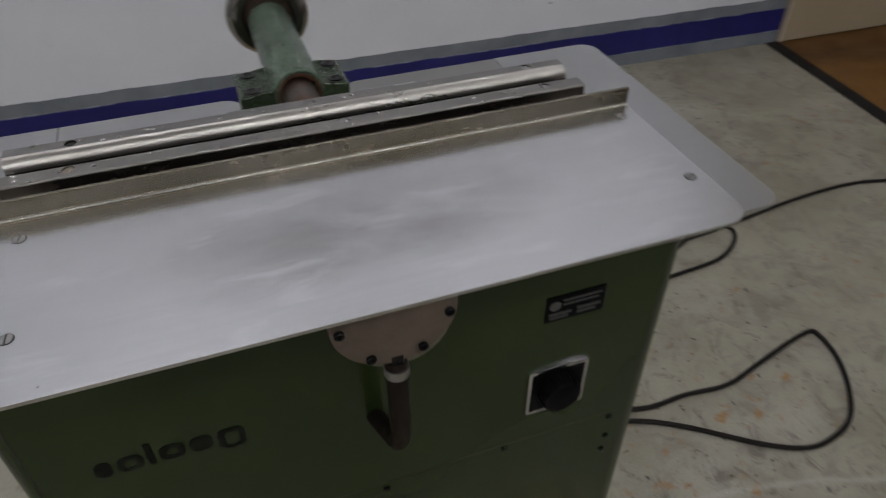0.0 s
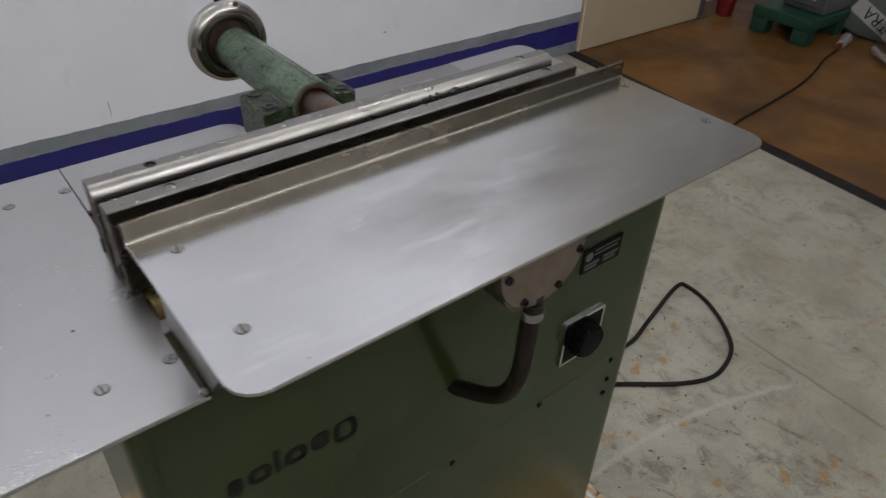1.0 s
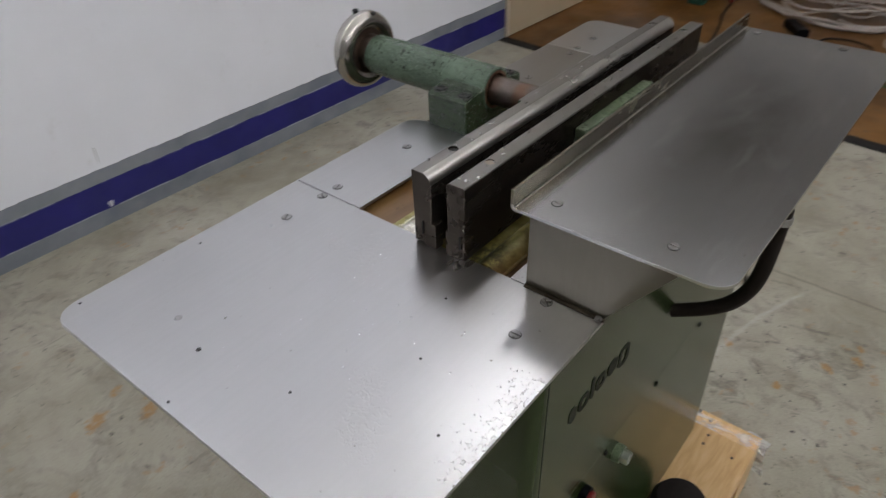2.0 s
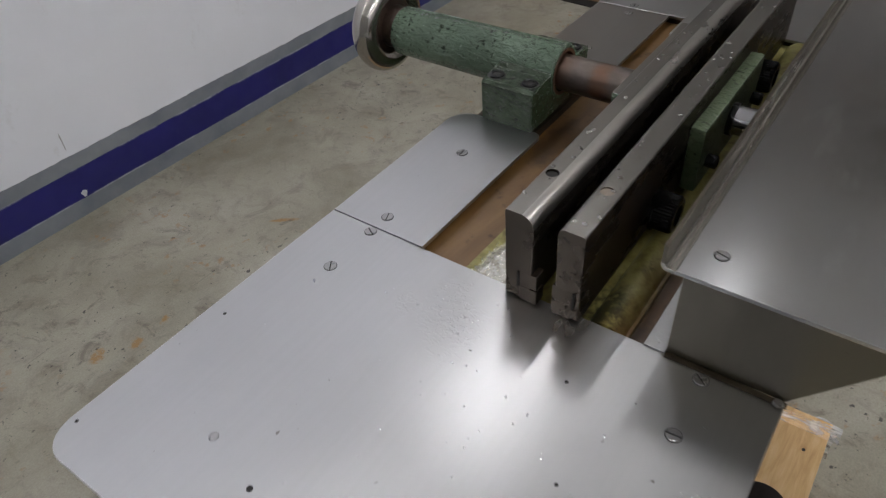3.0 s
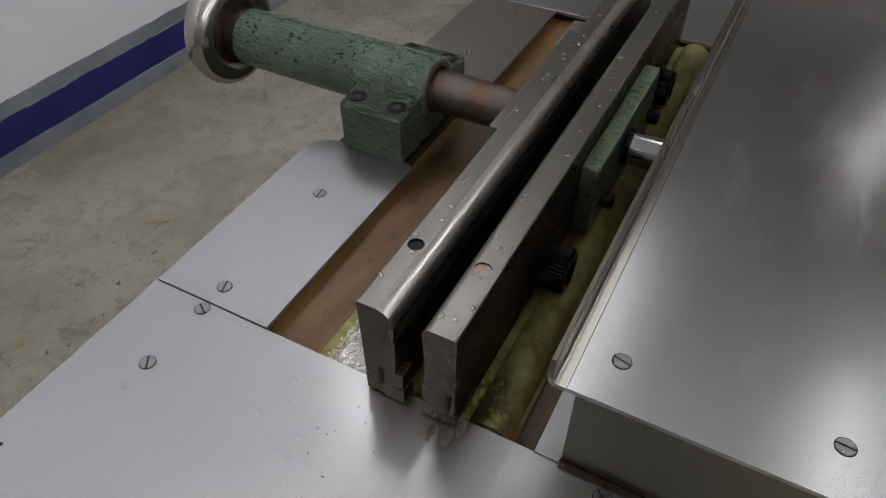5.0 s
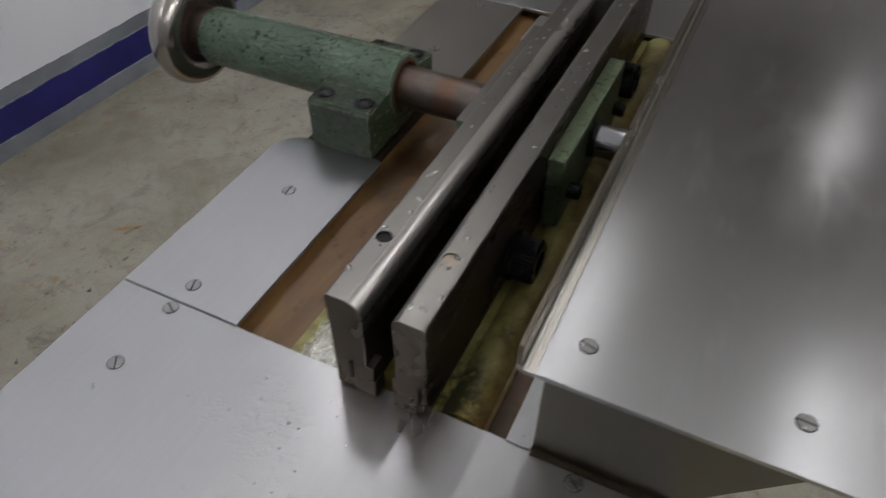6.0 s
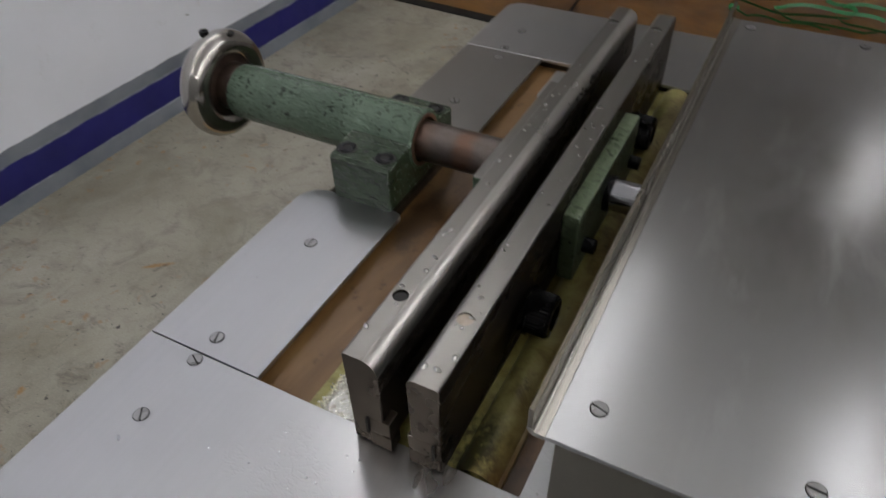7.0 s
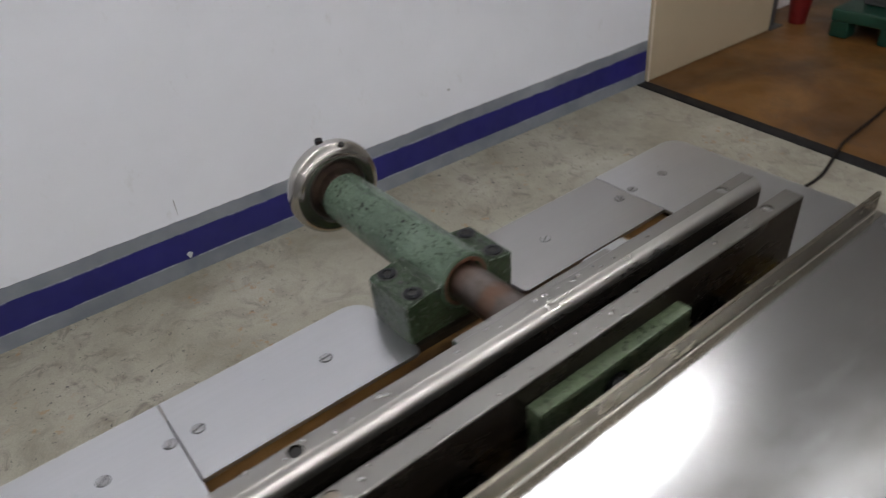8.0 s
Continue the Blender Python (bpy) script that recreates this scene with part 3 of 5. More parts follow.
def box(bm, x0, x1, y0, y1, z0, z1, bevel=0.0, seg=2):
    made = bmesh.ops.create_cube(bm, size=1.0)["verts"]
    bmesh.ops.scale(bm, verts=made, vec=(x1 - x0, y1 - y0, z1 - z0))
    bmesh.ops.translate(bm, verts=made, vec=((x0 + x1) / 2, (y0 + y1) / 2, (z0 + z1) / 2))
    if bevel:
        edges = list({e for v in made for e in v.link_edges})
        bmesh.ops.bevel(bm, geom=edges, offset=bevel, segments=seg, affect="EDGES", profile=0.5)
    return bm


def boxed(*a, **k):
    return box(bmesh.new(), *a, **k)


def cyl(bm, p0, p1, r0, r1=None, seg=32, bevel=0.0):
    p0, p1 = Vector(p0), Vector(p1)
    d = p1 - p0
    turn = d.to_track_quat("Z", "Y").to_matrix().to_4x4()
    made = bmesh.ops.create_cone(bm, cap_ends=True, segments=seg, radius1=r0, radius2=r0 if r1 is None else r1, depth=d.length)["verts"]
    if bevel:
        caps = [e for e in {e for v in made for e in v.link_edges} if any(len(f.verts) > 4 for f in e.link_faces)]
        got = bmesh.ops.bevel(bm, geom=caps, offset=bevel, segments=2, affect="EDGES", profile=0.5)
        made = list({v for f in got["faces"] for v in f.verts} | {v for v in made if v.is_valid})
    bmesh.ops.transform(bm, matrix=Matrix.Translation((p0 + p1) / 2) @ turn, verts=made)
    return bm


def lathe(profile, at, seg=48):
    """Rings of (radius, height) turned about z and closed at both ends, then posed by at."""
    bm = bmesh.new()
    rings = []
    for r, z in profile:
        rings.append([bm.verts.new((r * math.cos(a), r * math.sin(a), z)) for a in [math.tau * i / seg for i in range(seg)]])
    for lo, hi in zip(rings, rings[1:]):
        for i in range(seg):
            bm.faces.new((lo[i], lo[(i + 1) % seg], hi[(i + 1) % seg], hi[i]))
    if profile[0] != profile[-1]:
        bm.faces.new(rings[0][::-1])
        bm.faces.new(rings[-1])
    else:
        bmesh.ops.remove_doubles(bm, verts=bm.verts, dist=1e-6)
    bmesh.ops.transform(bm, matrix=at, verts=bm.verts)
    return bm


def prism(outline, lo, hi, axis="z", bevel=0.0):
    """An outline extruded along an axis; x: (y, z), y: (x, z), z: (x, y)."""
    bm = bmesh.new()

    def co(p, q):
        return {"x": (q, *p), "y": (p[0], q, p[1]), "z": (*p, q)}[axis]

    a = [bm.verts.new(co(p, lo)) for p in outline]
    b = [bm.verts.new(co(p, hi)) for p in outline]
    bm.faces.new(a[::-1])
    bm.faces.new(b)
    for i in range(len(a)):
        j = (i + 1) % len(a)
        bm.faces.new((a[i], a[j], b[j], b[i]))
    if bevel:
        caps = [e for e in bm.edges if any(len(f.verts) > 4 or f.normal.length == 0 for f in e.link_faces)]
        rim = [e for e in bm.edges if (e.verts[0] in a) == (e.verts[1] in a)]
        bmesh.ops.bevel(bm, geom=rim, offset=bevel, segments=2, affect="EDGES", profile=0.5)
    return bm


def rounded(x0, x1, y0, y1, r, seg=8):
    """A rectangle's outline; r: one radius or four (x1y1, x0y1, x0y0, x1y0)."""
    rs = r if isinstance(r, tuple) else (r,) * 4
    out = []
    for n, (cx, cy, sx, sy) in enumerate(((x1, y1, -1, -1), (x0, y1, 1, -1), (x0, y0, 1, 1), (x1, y0, -1, 1))):
        q = rs[n]
        if q <= 0:
            out.append((cx, cy))
            continue
        for i in range(seg + 1):
            a = math.pi / 2 * (n + i / seg)
            out.append((cx + sx * q + q * math.cos(a), cy + sy * q + q * math.sin(a)))
    return out


def cut(bm, cutters):
    """The mesh less the cutters, worked out once while building."""
    me, tool = bpy.data.meshes.new("whole"), bpy.data.meshes.new("tool")
    bmesh.ops.recalc_face_normals(bm, faces=bm.faces)
    bmesh.ops.recalc_face_normals(cutters, faces=cutters.faces)
    bm.to_mesh(me)
    cutters.to_mesh(tool)
    bm.free()
    cutters.free()
    a, b = new("whole", me), new("tool", tool)
    mod = a.modifiers.new("cut", "BOOLEAN")
    mod.operation, mod.object, mod.solver = "DIFFERENCE", b, "EXACT"
    done = bpy.data.meshes.new_from_object(a.evaluated_get(bpy.context.evaluated_depsgraph_get()))
    out = bmesh.new()
    out.from_mesh(done)
    for o in (a, b):
        bpy.data.objects.remove(o)
    for m in (me, tool, done):
        bpy.data.meshes.remove(m)
    return out


def tube(points, r, seg=10, steps=6, closed=False):
    """A round hose or cable along a smooth curve through the points."""
    pts = [Vector(p) for p in points]
    path = []
    n = len(pts)
    for i in range(n - 1):
        p0, p1, p2, p3 = pts[max(i - 1, 0)], pts[i], pts[i + 1], pts[min(i + 2, n - 1)]
        for s in range(steps):
            u = s / steps
            path.append(0.5 * (2 * p1 + (p2 - p0) * u + (2 * p0 - 5 * p1 + 4 * p2 - p3) * u * u + (3 * p1 - p0 - 3 * p2 + p3) * u ** 3))
    path.append(pts[-1])
    bm = bmesh.new()
    rings, side = [], None
    for i, p in enumerate(path):
        d = (path[min(i + 1, len(path) - 1)] - path[max(i - 1, 0)]).normalized()
        if side is None:
            side = d.orthogonal().normalized()
        side = (side - d * side.dot(d)).normalized()
        up = d.cross(side)
        rings.append([bm.verts.new(p + r * (math.cos(a) * side + math.sin(a) * up)) for a in [math.tau * k / seg for k in range(seg)]])
    for lo, hi in zip(rings, rings[1:]):
        for k in range(seg):
            bm.faces.new((lo[k], lo[(k + 1) % seg], hi[(k + 1) % seg], hi[k]))
    bm.faces.new(rings[0][::-1])
    bm.faces.new(rings[-1])
    return bm


# ---- setting ----
setting("floor", boxed(-6.3, 0.0, -6.4, 0.45, -0.1, 0.0), CONCRETE, "worn light grey concrete floor with scuffs and rust specks", FLOOR)
setting("floor_brown", boxed(0.0, 4.6, -6.4, 0.55, -0.1, 0.0), BROWN_FLOOR, "smooth worn brown coated floor", FLOOR)
setting("threshold_strip", prism([(-0.054, 0.0), (0.010, 0.0), (0.006, 0.004), (-0.050, 0.004)], -6.0, -0.006, "y"), STRIP, "dark rubber strip between grey and brown floor", FLOOR)
setting("wall_north", boxed(-6.0, 0.0, 0.0, 0.15, 0.0, CEIL), WALL, "white wall with grey and blue painted skirting band", ROOM)
# added walls out of view, light to north and east, dull elsewhere
setting("wall_north_far", boxed(0.0, 4.2, 0.15, 0.3, 0.0, CEIL), BRIGHT_WALL, "unseen light wall behind the cream panel, brightens reflections", ROOM)
setting("wall_east", boxed(4.2, 4.35, -6.0, 0.3, 0.0, CEIL), BRIGHT_WALL, "unseen light wall, brightens reflections in the steel", ROOM)
setting("wall_south", boxed(-6.0, 4.35, -6.15, -6.0, 0.0, CEIL), OTHER_WALL, "unseen dull wall, tone kept low to cut bounce", ROOM)
setting("wall_west", boxed(-6.15, -6.0, -6.15, 0.15, 0.0, CEIL), OTHER_WALL, "unseen dull wall, tone kept low to cut bounce", ROOM)
setting("ceiling", boxed(-6.15, 4.35, -6.15, 0.3, CEIL, CEIL + 0.1), CEILING, "plain grey ceiling", ROOM)

# cream panel that stands at the end of the painted wall
panel = thing("wall_panel", ROOM @ pose(0.42, 0.05, 0), "tall cream laminate panel standing beside the white wall", "panel")
part("board", boxed(0.004, 0.92, -0.012, 0.04, 0.004, 2.3, bevel=0.003), CREAM, panel, at=ROOM)
part("edge_trim", boxed(0.002, 0.012, -0.016, -0.0122, 0.004, 2.3), plain("pale_edging", (0.66, 0.58, 0.47), 0.4), panel, "pale edge strip", at=ROOM)


# ceiling lights, all out of view
def ceiling_light(x, y, glow, length=1.3):
    """A hanging batten with one bare tube that also throws light up to the ceiling."""
    at = pose(x, y, 3.10)
    lamp = thing("ceiling_light", at, "unseen hanging white fluorescent batten with one bare glowing tube", "ceiling light", "ceiling lights")
    part("spine", boxed(-length / 2, length / 2, -0.022, 0.022, 0.0, 0.045, bevel=0.004), WHITE_METAL, lamp, at=at)
    part("tube", cyl(bmesh.new(), (-length / 2 + 0.03, 0, -0.045), (length / 2 - 0.03, 0, -0.045), 0.019, seg=16), glow, lamp, "glowing white tube", at=at)
    for x0 in (-length / 2 + 0.015, length / 2 - 0.015):
        part("socket", boxed(x0 - 0.0148, x0 + 0.0148, -0.018, 0.018, -0.068, -0.0002, bevel=0.003), WHITE_METAL, lamp, at=at)
    for x0 in (-length / 2 + 0.15, length / 2 - 0.15):
        part("rod", cyl(bmesh.new(), (x0, 0, 0.045), (x0, 0, CEIL - 3.10), 0.006, seg=10), WHITE_METAL, lamp, at=at)
    return lamp


# three west battens and ten south ones are added fill; others follow reflections
for lx, ly in [(1.60, 0.72), (-0.1, 0.72), (-1.7, 0.72), (-3.3, 0.72), (1.90, 0.04), (1.45, -0.98), (3.85, -0.92)] + [(2.25 - 1.6 * n, y) for y in (-2.05, -4.1) for n in range(5)]:
    ceiling_light(lx, ly, DIM_TUBE if ly > 0.5 else FAR_TUBE if lx > 3 else FAINT_TUBE if ly > -1 else FILL_TUBE if ly > -3 else LOW_FILL_TUBE, 0.7 if lx > 3 else 1.3)

# ---- pallet under the machine ----
pallet = thing("pallet", pose(0.28, -0.13, 0), "low pine pallet wrapped in clear film under the machine", "pallet")
for n in range(5):
    y0 = -0.43 + n * 0.125
    part("deck_board", boxed(-0.12, 0.68, y0, y0 + 0.118, 0.123, 0.145, bevel=0.002), PINE, pallet)
for x0 in (-0.12, 0.23, 0.58):
    part("bearer", boxed(x0, x0 + 0.1, -0.43, 0.188, 0.1, 0.123, bevel=0.002), PINE, pallet)
    for y0 in (-0.43, -0.17, 0.09):
        part("block", boxed(x0, x0 + 0.1, y0, y0 + 0.098, 0.022, 0.1, bevel=0.002), PINE, pallet)
for y0 in (-0.43, -0.17, 0.09):
    part("base_board", boxed(-0.12, 0.68, y0, y0 + 0.098, 0.0, 0.022, bevel=0.002), PINE, pallet)
nail = part("nail", cyl(bmesh.new(), (0.655, -0.40, 0.1448), (0.655, -0.40, 0.1456), 0.003, seg=10), DARK_HOLE, pallet, "dark nail head")
for nx, ny in ((0.60, -0.40), (0.625, -0.345), (0.60, -0.345), (0.66, -0.335)):
    again(nail, pose(nx, ny, 0.1448), pallet)

def film_strip():
    """Crumpled clear stretch film hanging over the pallet's edge."""
    bm = bmesh.new()
    rows = []
    for i in range(41):
        y = -0.445 + 0.5 * i / 40
        row = []
        for j, (x, z) in enumerate(((0.640, 0.1462), (0.668, 0.1465), (0.684, 0.140), (0.692, 0.10), (0.700, 0.05), (0.712, 0.012), (0.735, 0.002))):
            w = noise.noise(Vector((y * 30, j * 0.8, 3))) * (0.004 if j < 2 else 0.012)
            row.append(bm.verts.new((x + (w if j > 1 else 0), y + w, max(0.0015, z + (abs(w) * 0.3 if j < 2 else w * 0.3)))))
        rows.append(row)
    for a, b in zip(rows, rows[1:]):
        for k in range(6):
            bm.faces.new((a[k], a[k + 1], b[k + 1], b[k]))
    return bm


clear = Mat("clear_film", 0.16)
clear.colour((0.9, 0.9, 0.92)).set(IOR=1.25)
clear.link(clear.ramp(clear.noise(60.0, 5.0, 0.65, (1.0, 0.3, 1.0), 0.5), (0.42, 0.92), (0.62, 0.45)), clear.b.inputs["Transmission Weight"])
clear.bump(clear.noise(45.0, 4.0), 0.7, 0.003)
wrap = part("film_wrap", film_strip(), clear.m, pallet, "crumpled clear plastic film")
wrap.visible_shadow = False

# ---- the press ----
AX = 0.316
press = thing("book_press", pose(0.3175, -0.14, 0.145), "old green bookbinding press with worn steel table standing on a pallet", "machine")

cabinet = part("cabinet", prism(rounded(-0.004, 0.648, -0.316, 0.034, (0.030, 0.016, 0.016, 0.030)), 0.145, 0.832, "z", 0.002), GREEN_BODY, press, "dull green enamelled sheet-steel cabinet")
part("seam", boxed(0.0116, 0.0128, -0.3164, -0.3155, 0.15, 0.828), DARK_HOLE, cabinet)
part("seam", boxed(0.035, 0.606, -0.3162, -0.3155, 0.5488, 0.5494), OILY_STEEL, cabinet)
rim = cut(boxed(0.03, 0.612, -0.31, 0.03, 0.8325, 0.846), boxed(0.052, 0.588, -0.2425, -0.040, 0.82, 0.86))
part("table_rim", rim, OILY_STEEL, press, "dark oily steel rim under the plates")
part("inner_board", boxed(0.0522, 0.5878, -0.2423, -0.0402, 0.8322, 0.838), BROWN, press, "brown oily board under the jaws")
part("slide_bed", prism([(0.054, -0.229), (0.586, -0.229), (0.586, -0.14), (0.36, -0.14), (0.352, -0.094), (0.054, -0.087)], 0.8382, 0.8405, "z", 0.0008), YELLOW, press, "oily yellow-green enamelled bed")
part("guide_bar", cyl(bmesh.new(), (0.060, -0.212, 0.834), (0.58, -0.212, 0.834), 0.0155, seg=32), YELLOW, press, "stained yellow-green round bar")


def screw_mesh(r, slot=True, h=0.0009):
    bm = lathe([(r * 0.05, 0), (r, 0), (r, h * 0.6), (r * 0.93, h), (r * 0.05, h)], Matrix(), 24)
    if slot:
        bm = cut(bm, boxed(-r * 1.2, r * 1.2, -r * 0.125, r * 0.125, h * 0.2, h * 2))
    return bm


SCREW = {}


def slotted(x, y, z, parent, turn=0.0, r=0.0050, up=None):
    """A flush slotted screw in a dark countersink ring."""
    at = (up or pose(x, y, z)) @ pose(0, 0, 0, 0, 0, turn)
    if r not in SCREW:
        ring = lathe([(r * 0.2, -0.0004), (r * 1.10, -0.0004), (r * 1.10, 0.00025), (r * 0.2, 0.00025)], Matrix(), 24)
        SCREW[r] = (mesh_of("slotted_screw", screw_mesh(r), SCREW_STEEL, 30), mesh_of("countersink", ring, DARK_HOLE, 30))
    head = new("slotted_screw", SCREW[r][0])
    head.matrix_basis = at
    hang(head, parent)
    seat = new("countersink", SCREW[r][1])
    seat.matrix_basis = at
    hang(seat, parent)


# lower table plates
left = part("table_plate", prism(rounded(-0.228, 0.0572, -0.337, 0.048, (0.0, 0.022, 0.022, 0.0)), 0.846, 0.850, "z", 0.0006), WET_STEEL, press, "wide brushed steel table plate")
right = part("table_plate", prism(rounded(0.5824, 0.724, -0.337, 0.046, (0.02, 0.0, 0.0, 0.02)), 0.846, 0.850, "z", 0.0006), TABLE_STEEL, press, "brushed steel table plate")
back_a = part("back_plate", prism(rounded(0.0582, 0.257, -0.0495, 0.048, (0.022, 0.0, 0.0, 0.006)), 0.846, 0.850, "z", 0.0006), TABLE_STEEL, press, "narrow brushed steel plate")
back_b = part("back_plate", prism(rounded(0.376, 0.5814, -0.0525, 0.045, (0.0, 0.022, 0.006, 0.0)), 0.846, 0.850, "z", 0.0006), BACK_STEEL, press, "narrow darker brownish steel plate")
for sx, sy, ob, tr in ((0, 0, left, 35), (0.051, 0.0, left, 60), (-0.002, -0.287, left, 95), (0.048, -0.286, left, 50), (0.074, 0, back_a, 20), (0.190, 0, back_a, 5),
                       (0.5905, -0.001, right, 15), (0.642, -0.002, right, 70), (0.590, -0.287, right, 40), (0.640, -0.287, right, 10), (0.565, -0.004, back_b, 80), (0.451, -0.003, back_b, 30)):
    slotted(sx, sy, 0.850, ob, tr)
part("filled_screw", lathe([(0.0003, 0), (0.0036, 0), (0.0034, 0.0004), (0.0022, 0.0007), (0.0003, 0.0004)], pose(-0.1613, -0.0449, 0.8499), 18), SCREW_STEEL, left, "worn filled screw head")
part("pin_hole", lathe([(0.0003, 0), (0.0023, 0), (0.0021, 0.0005), (0.0003, 0.0003)], pose(-0.1740, -0.0920, 0.8499), 14), DARK_HOLE, left)

for px, py in ((-0.083, 0.033), (-0.204, 0.042), (-0.222, -0.121), (-0.159, -0.187), (-0.001, -0.213), (-0.071, -0.243), (-0.121, -0.302)):
    part("pin_hole", lathe([(0.0002, 0), (0.0014, 0), (0.0013, 0.0003), (0.0002, 0.0003)], pose(px, py, 0.8499), 10), DARK_HOLE, left)


def drops(places, material, parent, label, rise=0.35, name="oil_splash"):
    """Tiny flattened drops of oil lying on a surface."""
    bm = bmesh.new()
    for x, y, z, r, a in places:
        e, turn = random.uniform(0.55, 1.0), random.uniform(0, math.pi)
        rings = []
        for q, h in ((1.0, 0.0), (0.8, 0.6), (0.4, 0.95)):
            ring = []
            for i in range(8):
                w = math.tau * i / 8
                u, v = q * r * math.cos(w) * a, q * r * math.sin(w) * e
                ring.append(bm.verts.new((x + u * math.cos(turn) - v * math.sin(turn), y + u * math.sin(turn) + v * math.cos(turn), z + h * r * rise)))
            rings.append(ring)
        for lo, hi in zip(rings, rings[1:]):
            for i in range(8):
                bm.faces.new((lo[i], lo[(i + 1) % 8], hi[(i + 1) % 8], hi[i]))
        bm.faces.new(rings[-1])
    return tagged(part(name, bm, material, parent, label, angle=80), kind="stuff")


random.seed(4)
DROP = plain("oil_drop", (0.40, 0.39, 0.37), 0.20, 1.0, 0.1, 100, 0.0)
# oil beads coloured brighter than the plate, their glint put into the metal
BEAD = plain("bright_oil_bead", (0.78, 0.78, 0.78), 0.10, 1.0, 0.1, 100, 0.0)
spots = [(random.gauss(-0.075, 0.045), random.gauss(-0.21, 0.06), 0.8500, random.uniform(0.0003, 0.0008), random.uniform(1, 1.8)) for n in range(30)]
spots += [(random.gauss(0.0, 0.03), random.gauss(-0.12, 0.03), 0.8500, random.uniform(0.0003, 0.0008), random.uniform(1, 1.5)) for n in range(30)]
spots += [(random.uniform(-0.15, -0.03), -0.3365 + abs(random.gauss(0, 0.011)), 0.8500, random.uniform(0.0003, 0.0008), random.uniform(1, 1.6)) for n in range(300)]
drops([q for q in spots if -0.22 < q[0] < 0.045], BEAD, left, "small glossy oil drops", 0.2)

# added beads stand in for the wet highlights on the bed
drops([(random.uniform(0.057, 0.105), -0.093 - abs(random.gauss(0, 0.014)), 0.8405, random.uniform(0.0004, 0.0010), random.uniform(1, 1.6)) for n in range(260)], plain("glint_bead", (0.50, 0.48, 0.38), 0.10, 0.8, 0.3, 60, 0.0), press, "bright metallic beads for the wet glints on the bed")

# upper plate with its upturned back edge, on a folded bracket
slab = prism(rounded(0.047, 0.586, -0.430, -0.2547, (0.0, 0.0, 0.020, 0.020)), 0.931, 0.934, "z", 0.0005)
FOLD_STEEL = steel_sheet("bend_steel", 0.17, 0.46, 0.6, (1.0, 0.95, 0.86))
top_plate = part("top_plate", slab, TOP_STEEL, press, "satin steel work plate, smudged and scratched")
fold = [(-0.2547, 0.9340)] + [(-0.2502 + 0.0020 * math.sin(radians(a)), 0.9360 - 0.0020 * math.cos(radians(a))) for a in range(0, 91, 15)]
fold += [(-0.2482, 0.9366), (-0.2452, 0.9366)] + [(-0.2502 + 0.0050 * math.sin(radians(a)), 0.9360 - 0.0050 * math.cos(radians(a))) for a in range(90, -1, -15)] + [(-0.2547, 0.9310)]
LIP_STEEL = jaw_steel("worn_lip_steel", 0.205, (1.0, 0.91, 0.75), (0.15, 0.118, 0.076), 0.25, 0.0007)
part("lip_fold", prism(fold, 0.0470, 0.586, "x"), FOLD_STEEL, top_plate, "bright folded bend")
lip = prism([(-0.2482, 0.9366), (-0.2482, 0.9508), (-0.2478, 0.9512), (-0.2456, 0.9512), (-0.2452, 0.9508), (-0.2452, 0.9366)], 0.0470, 0.586, "x", 0.0003)
part("back_lip", lip, LIP_STEEL, top_plate, "upturned tan-stained steel edge")
for sx, sy, tr in ((0.0745, -0.2735, 75), (0.0755, -0.3755, 85), (0.570, -0.2665, 40), (0.572, -0.3685, 25)):
    slotted(sx, sy, 0.934, top_plate, tr, 0.0045)
bracket = part("bracket", prism([(-0.2575, 0.8505), (-0.336, 0.8505), (-0.396, 0.9308), (-0.2575, 0.9308)], 0.0585, 0.574, "x", 0.001), EDGE_STEEL, press, "dark folded steel bracket under the work plate")
part("side_foot", boxed(0.0535, 0.0583, -0.338, -0.2580, 0.8502, 0.8511, bevel=0.0003), OILY_STEEL, bracket, "oily dark foot flange")
part("back_foot", boxed(0.0560, 0.5740, -0.2573, -0.2425, 0.8502, 0.8518, bevel=0.0005), TAB_STEEL, bracket, "wet bare steel foot flange")
for sy in (-0.333,):
    part("rivet", lathe([(0.0005, 0), (0.0035, 0), (0.003, 0.0018), (0.0005, 0.0025)], pose(0.0545, sy, 0.8514), 14), SCREW_STEEL, bracket)


# jaws
def jaw_outline(y0, y1, z0, z1, front, back):
    """Cross-section in y, z with a rounded front and back top edge."""
    out = [(y0, z0), (y1, z0)]
    for cy, r, a0 in ((y1 - back, back, 0), (y0 + front, front, 90)):
        out += [(cy + r * math.cos(radians(a0 + a)), z1 - r + r * math.sin(radians(a0 + a))) for a in range(0, 91, 9)]
    return out


def jaw(y0, y1, front, back, hole_y, label):
    bm = prism(jaw_outline(y0, y1, 0.8515, 0.931, front, back), 0.0492, 0.5725, "x", 0.0018)
    tools = bmesh.new()
    for hx in (0.1025, 0.533):
        cyl(tools, (hx, hole_y, 0.915), (hx, hole_y, 0.95), 0.0052, seg=24)
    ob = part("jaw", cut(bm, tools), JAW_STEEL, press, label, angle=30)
    # by face normal: sides and ends darker, front rounding brighter than the top
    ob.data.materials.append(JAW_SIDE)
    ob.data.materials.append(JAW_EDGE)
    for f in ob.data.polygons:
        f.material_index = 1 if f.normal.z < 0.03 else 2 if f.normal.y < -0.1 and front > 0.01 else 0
    return ob


